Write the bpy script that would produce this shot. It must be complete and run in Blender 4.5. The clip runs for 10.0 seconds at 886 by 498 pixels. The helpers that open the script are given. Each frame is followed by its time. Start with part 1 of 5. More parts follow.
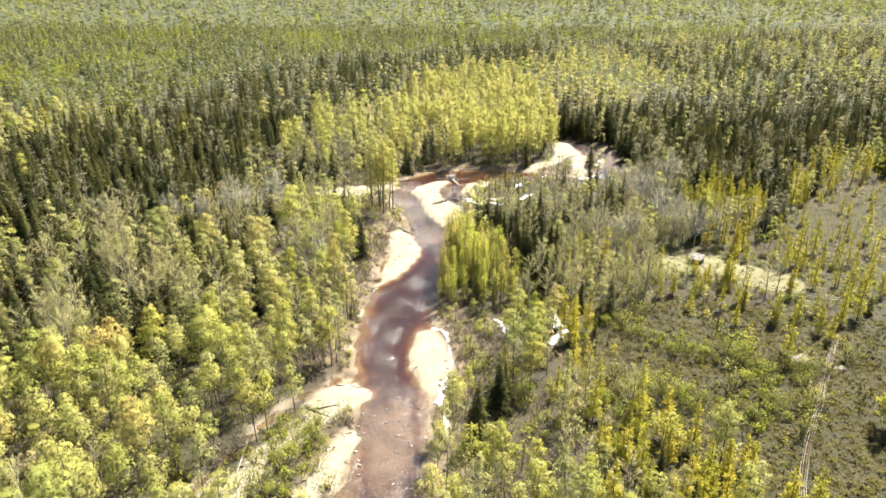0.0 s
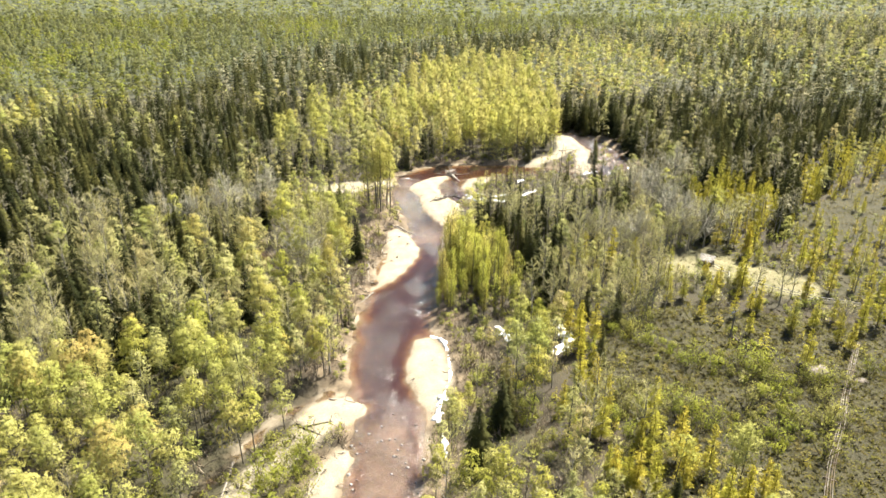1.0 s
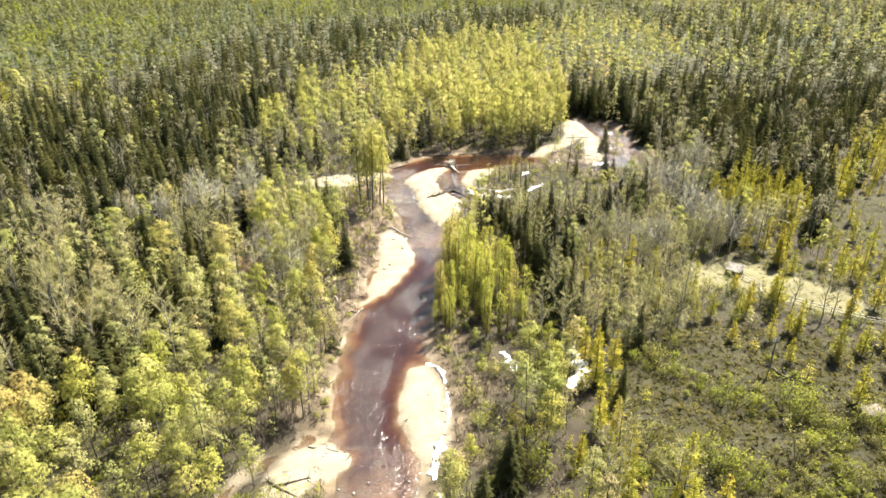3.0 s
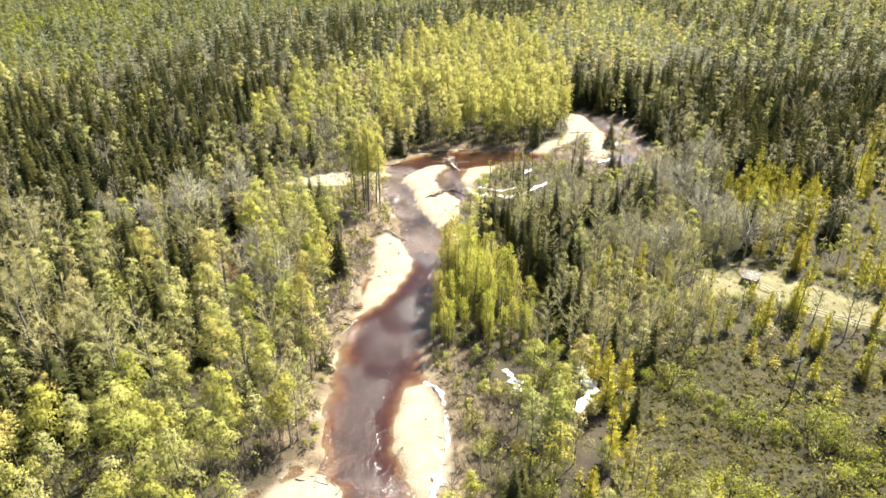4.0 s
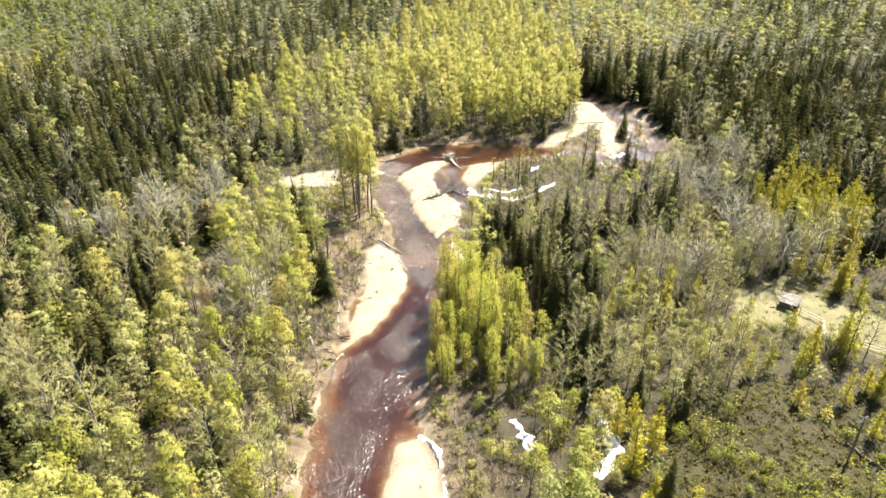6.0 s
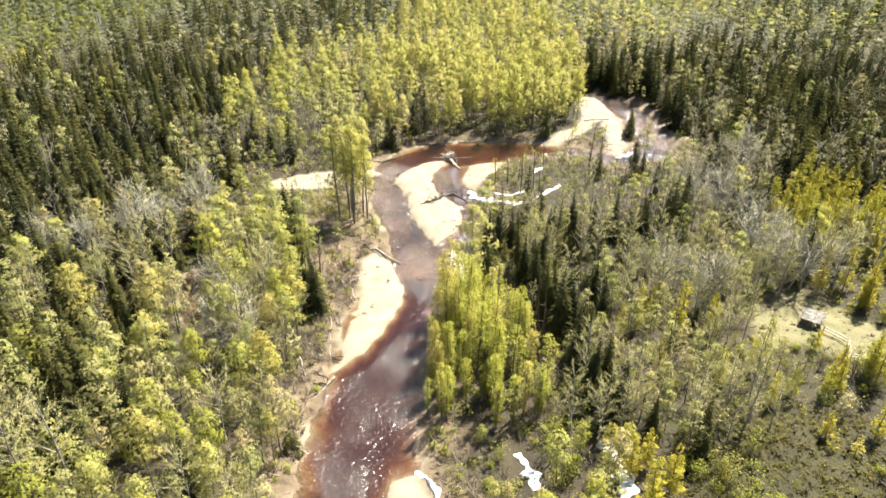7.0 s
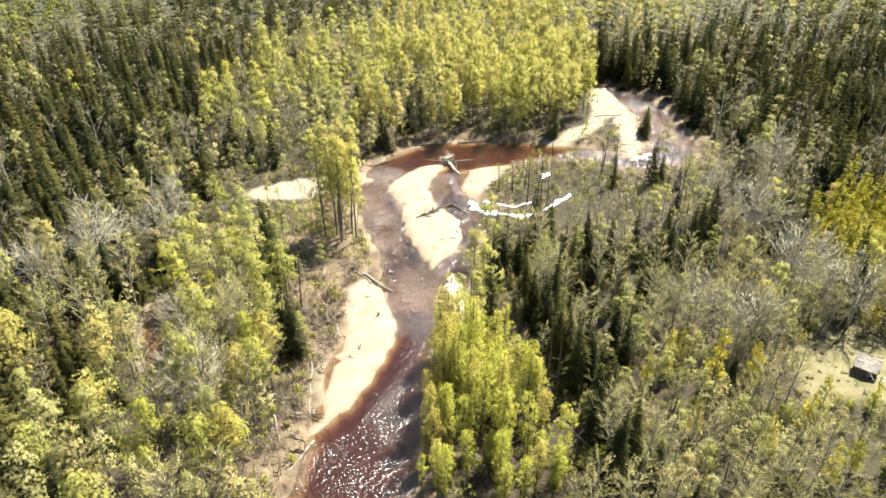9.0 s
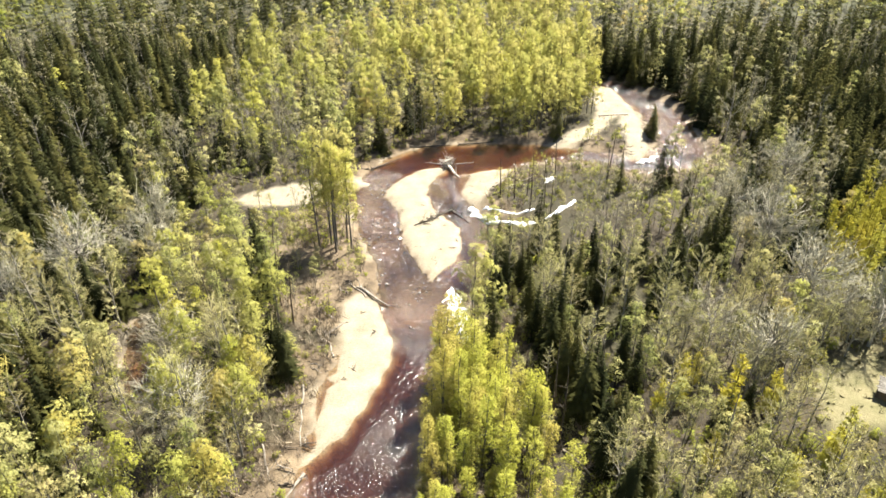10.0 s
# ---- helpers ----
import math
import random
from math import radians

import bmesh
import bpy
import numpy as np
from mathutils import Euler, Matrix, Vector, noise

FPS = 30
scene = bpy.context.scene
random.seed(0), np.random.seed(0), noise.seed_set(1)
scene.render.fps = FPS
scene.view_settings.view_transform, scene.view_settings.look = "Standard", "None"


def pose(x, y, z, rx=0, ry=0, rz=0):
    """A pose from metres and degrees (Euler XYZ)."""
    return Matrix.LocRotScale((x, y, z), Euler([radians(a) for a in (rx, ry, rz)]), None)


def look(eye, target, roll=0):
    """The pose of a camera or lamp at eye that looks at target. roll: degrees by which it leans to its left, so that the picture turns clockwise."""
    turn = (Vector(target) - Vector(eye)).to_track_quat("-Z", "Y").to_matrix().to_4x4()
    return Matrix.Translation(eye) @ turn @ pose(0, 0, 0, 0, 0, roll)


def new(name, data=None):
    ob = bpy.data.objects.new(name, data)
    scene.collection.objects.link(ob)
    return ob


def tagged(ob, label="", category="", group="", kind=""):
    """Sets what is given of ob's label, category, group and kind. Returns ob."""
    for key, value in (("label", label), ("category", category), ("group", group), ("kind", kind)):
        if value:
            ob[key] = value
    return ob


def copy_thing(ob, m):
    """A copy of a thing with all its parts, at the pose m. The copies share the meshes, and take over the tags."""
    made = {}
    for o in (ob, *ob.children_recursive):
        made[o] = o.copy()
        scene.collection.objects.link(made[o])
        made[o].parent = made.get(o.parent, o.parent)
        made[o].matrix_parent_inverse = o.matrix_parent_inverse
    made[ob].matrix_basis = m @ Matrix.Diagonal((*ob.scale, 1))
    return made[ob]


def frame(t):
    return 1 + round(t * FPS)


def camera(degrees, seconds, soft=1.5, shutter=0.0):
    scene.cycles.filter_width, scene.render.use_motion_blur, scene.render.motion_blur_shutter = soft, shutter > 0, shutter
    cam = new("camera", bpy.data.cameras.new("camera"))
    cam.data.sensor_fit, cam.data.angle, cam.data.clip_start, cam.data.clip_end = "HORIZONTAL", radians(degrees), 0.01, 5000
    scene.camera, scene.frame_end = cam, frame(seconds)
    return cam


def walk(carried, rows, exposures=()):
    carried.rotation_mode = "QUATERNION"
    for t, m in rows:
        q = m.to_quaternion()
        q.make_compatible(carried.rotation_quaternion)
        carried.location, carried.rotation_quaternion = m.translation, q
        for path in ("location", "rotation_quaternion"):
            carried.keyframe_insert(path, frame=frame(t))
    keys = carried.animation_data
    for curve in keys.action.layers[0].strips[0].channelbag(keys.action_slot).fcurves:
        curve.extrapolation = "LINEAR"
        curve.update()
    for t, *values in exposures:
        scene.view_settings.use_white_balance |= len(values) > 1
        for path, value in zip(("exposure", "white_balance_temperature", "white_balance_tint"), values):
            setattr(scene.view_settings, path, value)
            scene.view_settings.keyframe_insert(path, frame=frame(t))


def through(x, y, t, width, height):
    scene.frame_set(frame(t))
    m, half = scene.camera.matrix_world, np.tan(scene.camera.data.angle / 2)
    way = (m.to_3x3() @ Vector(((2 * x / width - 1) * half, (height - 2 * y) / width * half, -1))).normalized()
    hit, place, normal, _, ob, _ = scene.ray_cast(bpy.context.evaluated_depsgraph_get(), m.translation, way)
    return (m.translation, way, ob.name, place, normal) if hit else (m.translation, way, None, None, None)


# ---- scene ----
cam = camera(67.6, 10.0, 1.55)
EXPOSURE = 1.94
METRES, EYE, TILT, LEAN, TURN = 80.0, 63.5, -22.2, 0.0, 0.0
ROWS = [
    (0.0, 0.0, 0.0, 0.0, -0.0, 0.0, 0.0),
    (0.5, 0.001, 0.0347, 0.0142, -0.0, -0.39, 0.02),
    (1.0, 0.0026, 0.081, 0.0332, 0.0, -0.91, 0.05),
    (1.5, 0.0042, 0.1309, 0.0537, 0.0, -1.46, 0.07),
    (2.0, 0.0057, 0.1773, 0.0722, -0.0, -1.95, 0.09),
    (2.5, 0.0064, 0.2275, 0.0929, -0.02, -2.51, 0.07),
    (4.0, 0.0108, 0.3702, 0.1506, -0.0, -4.0, 0.12),
    (4.5, 0.0116, 0.4205, 0.1707, -0.02, -4.52, 0.13),
    (5.0, 0.0124, 0.4666, 0.1895, -0.01, -5.0, 0.14),
    (5.5, 0.0131, 0.517, 0.2106, -0.02, -5.57, 0.14),
    (7.0, 0.0161, 0.6596, 0.2683, -0.03, -7.03, 0.17),
    (7.5, 0.0167, 0.7096, 0.2889, -0.06, -7.55, 0.19),
    (8.0, 0.0186, 0.7559, 0.308, -0.05, -8.04, 0.22),
    (8.5, 0.0197, 0.8057, 0.3288, -0.05, -8.57, 0.23),
    (9.0, 0.0212, 0.8524, 0.3475, -0.05, -9.0, 0.25),
    (9.5, 0.0214, 0.9026, 0.3688, -0.09, -9.51, 0.23),
    (10.0, 0.023, 0.9253, 0.3783, -0.06, -9.73, 0.27),
]
walk(cam, [(t, pose(0, 0, EYE, TILT, LEAN, TURN) @ pose(METRES * x, METRES * y, METRES * z, 90 + pitch, roll, yaw)) for t, x, y, z, yaw, pitch, roll in ROWS],
     ((0.0, EXPOSURE), (4.0, EXPOSURE), (10.0, EXPOSURE - 0.09)))

# ---- light ----
SUN_AZIMUTH, SUN_HEIGHT = 42.0, 57.0        # degrees right of straight ahead (+y), and above the horizon

world = bpy.data.worlds.new("sky")
scene.world = world
world.use_nodes = True
sky = world.node_tree.nodes.new("ShaderNodeTexSky")
sky.sky_type = "NISHITA"
sky.sun_disc = False
sky.sun_elevation = radians(SUN_HEIGHT)
sky.sun_rotation = radians(SUN_AZIMUTH)
background = world.node_tree.nodes["Background"]
background.inputs["Strength"].default_value = 0.046
world.node_tree.links.new(sky.outputs["Color"], background.inputs["Color"])

sun_data = bpy.data.lights.new("sun", "SUN")
sun_data.energy, sun_data.angle, sun_data.color = 5.0, radians(0.5), (1.0, 0.93, 0.8)
sun = new("sun", sun_data)
toward = Vector((math.sin(radians(SUN_AZIMUTH)) * math.cos(radians(SUN_HEIGHT)),
                 math.cos(radians(SUN_AZIMUTH)) * math.cos(radians(SUN_HEIGHT)),
                 math.sin(radians(SUN_HEIGHT))))
sun.matrix_world = look(toward * 500, (0, 0, 0))


# ---- materials ----
def material(name):
    m = bpy.data.materials.new(name)
    m.use_nodes = True
    nt = m.node_tree
    nt.nodes.clear()
    out = nt.nodes.new("ShaderNodeOutputMaterial")
    return m, nt, out


def node(nt, kind, **values):
    n = nt.nodes.new(kind)
    for key, value in values.items():
        n.inputs[key].default_value = value
    return n


def noise_at(nt, scale, detail=4.0, rough=0.6):
    pos = nt.nodes.new("ShaderNodeNewGeometry")
    n = node(nt, "ShaderNodeTexNoise", Scale=scale, Detail=detail, Roughness=rough)
    nt.links.new(pos.outputs["Position"], n.inputs["Vector"])
    return n.outputs["Fac"]


def ramp(nt, fac, stops):
    r = nt.nodes.new("ShaderNodeValToRGB")
    e = r.color_ramp.elements
    while len(e) < len(stops):
        e.new(0.5)
    for el, (p, c) in zip(e, stops):
        el.position, el.color = p, (*c, 1.0) if len(c) == 3 else c
    nt.links.new(fac, r.inputs["Fac"])
    return r.outputs["Color"]


def mix(nt, fac, a, b, blend="MIX"):
    n = nt.nodes.new("ShaderNodeMix")
    n.data_type, n.blend_type = "RGBA", blend
    for socket, value in ((n.inputs[0], fac), (n.inputs[6], a), (n.inputs[7], b)):
        if isinstance(value, bpy.types.NodeSocket):
            nt.links.new(value, socket)
        elif isinstance(value, (int, float)):
            socket.default_value = value
        else:
            socket.default_value = (*value, 1.0)
    return n.outputs[2]


def calc(nt, op, a, b=0.0, clamp=False):
    n = nt.nodes.new("ShaderNodeMath")
    n.operation, n.use_clamp = op, clamp
    for socket, value in zip(n.inputs, (a, b)):
        if isinstance(value, bpy.types.NodeSocket):
            nt.links.new(value, socket)
        else:
            socket.default_value = value
    return n.outputs[0]


def attribute(nt, name):
    n = nt.nodes.new("ShaderNodeAttribute")
    n.attribute_name = name
    return n.outputs["Fac"]


def leaf_material(name, stops, through=0.45, leafy=0.35, gaps=0.45, grain=5.0, soft=0.8):
    """Foliage that lets the sun through, with gaps between its leaves; its tone differs from tree to tree and from spray to spray."""
    m, nt, out = material(name)
    info = nt.nodes.new("ShaderNodeObjectInfo")
    tone = calc(nt, "FRACT", calc(nt, "ADD", attribute(nt, "tone"), info.outputs["Random"]))
    colour = ramp(nt, tone, stops)
    island = nt.nodes.new("ShaderNodeNewGeometry").outputs["Random Per Island"]
    spread = nt.nodes.new("ShaderNodeMapRange")
    spread.inputs["To Min"].default_value, spread.inputs["To Max"].default_value = 1.0 - leafy, 1.0 + leafy
    nt.links.new(island, spread.inputs["Value"])
    hsv = nt.nodes.new("ShaderNodeHueSaturation")
    nt.links.new(colour, hsv.inputs["Color"])
    nt.links.new(spread.outputs["Result"], hsv.inputs["Value"])
    d = node(nt, "ShaderNodeBsdfDiffuse")
    t = node(nt, "ShaderNodeBsdfTranslucent")
    s = node(nt, "ShaderNodeMixShader", Fac=through)
    # a clump stands for many leaves: it is shaded as part of the rounded spray that it belongs to
    puff = nt.nodes.new("ShaderNodeAttribute")
    puff.attribute_name = "puff"
    turned = nt.nodes.new("ShaderNodeVectorTransform")
    turned.vector_type, turned.convert_from, turned.convert_to = "NORMAL", "OBJECT", "WORLD"
    nt.links.new(puff.outputs["Vector"], turned.inputs[0])
    scaled = nt.nodes.new("ShaderNodeVectorMath")
    scaled.operation = "SCALE"
    scaled.inputs["Scale"].default_value = soft
    nt.links.new(turned.outputs[0], scaled.inputs[0])
    own = nt.nodes.new("ShaderNodeVectorMath")
    own.operation = "SCALE"
    own.inputs["Scale"].default_value = 1.0 - soft
    nt.links.new(nt.nodes.new("ShaderNodeNewGeometry").outputs["Normal"], own.inputs[0])
    both = nt.nodes.new("ShaderNodeVectorMath")
    both.operation = "ADD"
    nt.links.new(scaled.outputs[0], both.inputs[0])
    nt.links.new(own.outputs[0], both.inputs[1])
    unit = nt.nodes.new("ShaderNodeVectorMath")
    unit.operation = "NORMALIZE"
    nt.links.new(both.outputs[0], unit.inputs[0])
    nt.links.new(unit.outputs[0], d.inputs["Normal"])
    nt.links.new(unit.outputs[0], t.inputs["Normal"])
    nt.links.new(hsv.outputs["Color"], d.inputs["Color"])
    nt.links.new(hsv.outputs["Color"], t.inputs["Color"])
    nt.links.new(d.outputs[0], s.inputs[1])
    nt.links.new(t.outputs[0], s.inputs[2])
    if gaps:
        leaf = calc(nt, "GREATER_THAN", noise_at(nt, grain, 3.0, 0.62), gaps)
        holes = nt.nodes.new("ShaderNodeMixShader")
        nt.links.new(leaf, holes.inputs[0])
        nt.links.new(node(nt, "ShaderNodeBsdfTransparent").outputs[0], holes.inputs[1])
        nt.links.new(s.outputs[0], holes.inputs[2])
        s = holes
    nt.links.new(s.outputs[0], out.inputs["Surface"])
    return m


def plain_material(name, dark, light, scale, rough=0.85, bump=0.3, metal=0.0):
    """A rough surface with a coarse and a fine variation."""
    m, nt, out = material(name)
    p = node(nt, "ShaderNodeBsdfPrincipled", Roughness=rough, Metallic=metal)
    coarse, fine = noise_at(nt, scale, 5.0), noise_at(nt, scale * 9.0, 3.0)
    c = mix(nt, ramp(nt, coarse, ((0.3, (0, 0, 0)), (0.7, (1, 1, 1)))), dark, light)
    c = mix(nt, 0.35, c, ramp(nt, fine, ((0.3, dark), (0.7, light))))
    b = node(nt, "ShaderNodeBump", Strength=bump, Distance=0.05)
    nt.links.new(fine, b.inputs["Height"])
    nt.links.new(c, p.inputs["Base Color"])
    nt.links.new(b.outputs["Normal"], p.inputs["Normal"])
    nt.links.new(p.outputs[0], out.inputs["Surface"])
    return m


LEAF = {
    "young": leaf_material("young_birch_leaf", ((0.0, (0.468, 0.459, 0.087)), (0.35, (0.387, 0.405, 0.078)), (0.7, (0.486, 0.450, 0.109)), (1.0, (0.477, 0.410, 0.113))), 0.5, 0.10, 0.5, 8.5, 0.9),
    # yellow leaf, its colour brightened to offset the shade in dense crowns
    "poplar": leaf_material("brightened_leaf", ((0.0, (0.500, 0.472, 0.112)), (0.4, (0.420, 0.420, 0.122)), (0.7, (0.545, 0.492, 0.172)), (1.0, (0.460, 0.440, 0.135))), 0.5, 0.10, 0.5, 8.5, 0.9),
    "birch": leaf_material("birch_leaf", ((0.0, (0.499, 0.483, 0.113)), (0.3, (0.374, 0.401, 0.118)), (0.55, (0.543, 0.511, 0.172)), (0.8, (0.418, 0.433, 0.118)), (1.0, (0.525, 0.420, 0.149))), 0.5, 0.10, 0.5, 8.5, 0.9),
    "aspen": leaf_material("aspen_leaf", ((0.0, (0.409, 0.415, 0.144)), (0.35, (0.527, 0.498, 0.223)), (0.7, (0.312, 0.342, 0.114)), (1.0, (0.527, 0.440, 0.210))), 0.5, 0.10, 0.5, 8.5, 0.9),
    "alder": leaf_material("alder_twig", ((0.0, (0.500, 0.480, 0.208)), (0.5, (0.620, 0.580, 0.285)), (1.0, (0.540, 0.480, 0.225))), 0.5, 0.18, 0.5, 9.0, 0.75),
    "bare": leaf_material("grey_twig", ((0.0, (0.275, 0.262, 0.160)), (0.5, (0.355, 0.335, 0.215)), (1.0, (0.300, 0.270, 0.160))), 0.5, 0.14, 0.5, 10.0, 0.8),
    "spruce": leaf_material("spruce_needle", ((0.0, (0.032, 0.038, 0.017)), (0.3, (0.05, 0.054, 0.022)), (0.7, (0.08, 0.081, 0.029)), (1.0, (0.125, 0.117, 0.038))), 0.4, 0.25, 0.45, 6.0, 0.7),
    "larch": leaf_material("larch_needle", ((0.0, (0.540, 0.480, 0.066)), (0.5, (0.430, 0.417, 0.076)), (1.0, (0.550, 0.466, 0.081))), 0.58, 0.12, 0.5, 6.0, 0.8),
    # slope foliage is olive; its blue is raised to paint in distance haze
    "slope": leaf_material("hazed_slope_leaf", ((0.0, (0.18, 0.2, 0.085)), (0.5, (0.245, 0.245, 0.09)), (1.0, (0.2, 0.215, 0.11))), 0.5, 0.15, 0.46, 4.0, 0.8),
    "willow": leaf_material("willow_leaf", ((0.0, (0.270, 0.304, 0.059)), (0.5, (0.352, 0.371, 0.063)), (1.0, (0.315, 0.296, 0.106))), 0.58, 0.15, 0.5, 5.5, 0.8),
}
BARK = {
    "birch": plain_material("birch_bark", (0.053, 0.045, 0.038), (0.195, 0.18, 0.15), 1.5),
    "aspen": plain_material("aspen_bark", (0.06, 0.056, 0.045), (0.15, 0.143, 0.112), 1.5),
    "alder": plain_material("alder_bark", (0.15, 0.135, 0.109), (0.375, 0.352, 0.3), 1.2),
    "spruce": plain_material("spruce_bark", (0.038, 0.026, 0.019), (0.09, 0.068, 0.045), 2.0),
    "larch": plain_material("larch_bark", (0.045, 0.034, 0.022), (0.12, 0.09, 0.06), 2.0),
    "willow": plain_material("willow_bark", (0.075, 0.06, 0.045), (0.165, 0.135, 0.105), 2.0),
}
DRIFTWOOD = plain_material("driftwood", (0.12, 0.098, 0.075), (0.375, 0.338, 0.285), 1.2)
DARK_LOG = plain_material("wet_log", (0.026, 0.021, 0.015), (0.105, 0.083, 0.06), 1.2)
PLANK = plain_material("weathered_plank", (0.13, 0.12, 0.105), (0.4, 0.375, 0.33), 1.6)
RAIL = plain_material("bleached_rail", (0.3, 0.275, 0.23), (0.6, 0.57, 0.5), 1.6)
LOGWALL = plain_material("log_wall", (0.075, 0.056, 0.038), (0.195, 0.15, 0.105), 1.6)
POLE_WOOD = plain_material("pole_wood", (0.09, 0.075, 0.06), (0.225, 0.195, 0.158), 2.0)
CERAMIC = plain_material("white_insulator", (0.525, 0.525, 0.51), (0.637, 0.637, 0.622), 8.0, 0.25, 0.02)
WIRE = plain_material("aluminium_wire", (0.4, 0.4, 0.4), (0.6, 0.6, 0.6), 4.0, 0.4, 0.02, 0.7)
SNOW = plain_material("old_snow", (0.62, 0.64, 0.66), (0.90, 0.91, 0.92), 0.7, 0.6, 0.6)


def ground_material():
    m, nt, out = material("ground")
    p = node(nt, "ShaderNodeBsdfPrincipled", Roughness=0.95)
    broad, patch, grit = noise_at(nt, 0.035, 4.0), noise_at(nt, 0.35, 5.0), noise_at(nt, 3.2, 5.0, 0.7)
    litter = mix(nt, ramp(nt, patch, ((0.35, (0, 0, 0)), (0.65, (1, 1, 1)))), (0.032, 0.025, 0.015), (0.082, 0.062, 0.037))
    litter = mix(nt, ramp(nt, grit, ((0.42, (0, 0, 0)), (0.68, (0.85, 0.85, 0.85)))), litter, (0.028, 0.025, 0.014))
    litter = mix(nt, ramp(nt, broad, ((0.42, (0, 0, 0)), (0.6, (0.6, 0.6, 0.6)))), litter, (0.05, 0.05, 0.018))
    bog = mix(nt, ramp(nt, patch, ((0.38, (0, 0, 0)), (0.62, (1, 1, 1)))), (0.034, 0.032, 0.0125), (0.056, 0.051, 0.019))
    bog = mix(nt, ramp(nt, grit, ((0.5, (0, 0, 0)), (0.75, (0.7, 0.7, 0.7)))), bog, (0.056, 0.038, 0.019))
    pale = mix(nt, ramp(nt, patch, ((0.35, (0, 0, 0)), (0.65, (1, 1, 1)))), (0.15, 0.143, 0.062), (0.235, 0.208, 0.11))
    sand = mix(nt, ramp(nt, patch, ((0.3, (0, 0, 0)), (0.7, (1, 1, 1)))), (0.27, 0.232, 0.161), (0.375, 0.33, 0.247))
    wet = mix(nt, ramp(nt, patch, ((0.3, (0, 0, 0)), (0.7, (1, 1, 1)))), (0.185, 0.13, 0.086), (0.285, 0.21, 0.14))
    c = mix(nt, attribute(nt, "moss"), mix(nt, attribute(nt, "bog"), litter, bog), mix(nt, broad, (0.045, 0.055, 0.024), (0.08, 0.092, 0.04)))
    c = mix(nt, attribute(nt, "clearing"), c, pale)
    c = mix(nt, attribute(nt, "bank"), c, mix(nt, ramp(nt, patch, ((0.35, (0, 0, 0)), (0.65, (1, 1, 1)))), (0.085, 0.06, 0.036), (0.235, 0.18, 0.112)))
    c = mix(nt, attribute(nt, "sand"), c, sand)
    c = mix(nt, attribute(nt, "wet"), c, wet)
    c = mix(nt, 0.55, c, ramp(nt, grit, ((0.25, (0.35, 0.35, 0.35)), (0.75, (1.0, 1.0, 1.0)))), "MULTIPLY")
    b = node(nt, "ShaderNodeBump", Strength=0.6, Distance=0.25)
    nt.links.new(grit, b.inputs["Height"])
    nt.links.new(c, p.inputs["Base Color"])
    nt.links.new(b.outputs["Normal"], p.inputs["Normal"])
    nt.links.new(p.outputs[0], out.inputs["Surface"])
    return m


def water_material():
    """Peat-brown running water: the bed shows through by the depth, the ripples throw back sun and sky."""
    m, nt, out = material("river_water")
    depth = attribute(nt, "depth")
    tint = ramp(nt, depth, ((0.0, (0.97, 0.91, 0.8)), (0.3, (0.82, 0.65, 0.5)), (0.65, (0.55, 0.36, 0.235)), (1.0, (0.42, 0.235, 0.155))))
    pos = nt.nodes.new("ShaderNodeNewGeometry").outputs["Position"]
    stretch = nt.nodes.new("ShaderNodeMapping")
    stretch.inputs["Scale"].default_value = (0.75, 1.0, 1.0)
    nt.links.new(pos, stretch.inputs["Vector"])
    ripple = node(nt, "ShaderNodeTexNoise", Scale=3.3, Detail=2.2, Roughness=0.55)
    # longer crests that lie across the stream
    slant = nt.nodes.new("ShaderNodeMapping")
    slant.inputs["Rotation"].default_value = (0, 0, radians(24))
    slant.inputs["Scale"].default_value = (0.45, 1.9, 1.0)
    nt.links.new(pos, slant.inputs["Vector"])
    crest = node(nt, "ShaderNodeTexNoise", Scale=1.15, Detail=1.0, Roughness=0.4)
    nt.links.new(slant.outputs[0], crest.inputs["Vector"])
    swell = node(nt, "ShaderNodeTexNoise", Scale=0.12, Detail=2.0)
    nt.links.new(stretch.outputs[0], ripple.inputs["Vector"])
    nt.links.new(pos, swell.inputs["Vector"])
    rough_water = ramp(nt, swell.outputs["Fac"], ((0.35, (0.5, 0.5, 0.5)), (0.62, (1.2, 1.2, 1.2))))
    lively = attribute(nt, "chop")
    both = calc(nt, "ADD", ripple.outputs["Fac"], calc(nt, "MULTIPLY", crest.outputs["Fac"], 0.3))
    height = calc(nt, "MULTIPLY", calc(nt, "MULTIPLY", both, rough_water), lively)
    b = node(nt, "ShaderNodeBump", Strength=1.0, Distance=0.26)
    nt.links.new(height, b.inputs["Height"])
    clear = node(nt, "ShaderNodeBsdfTransparent")
    nt.links.new(tint, clear.inputs["Color"])
    gloss = node(nt, "ShaderNodeBsdfGlossy", Roughness=0.2)
    nt.links.new(b.outputs["Normal"], gloss.inputs["Normal"])
    fresnel = node(nt, "ShaderNodeFresnel", IOR=1.65)
    nt.links.new(b.outputs["Normal"], fresnel.inputs["Normal"])
    s = nt.nodes.new("ShaderNodeMixShader")
    nt.links.new(fresnel.outputs[0], s.inputs[0])
    nt.links.new(clear.outputs[0], s.inputs[1])
    nt.links.new(gloss.outputs[0], s.inputs[2])
    nt.links.new(s.outputs[0], out.inputs["Surface"])
    return m


GROUND, WATER = ground_material(), water_material()

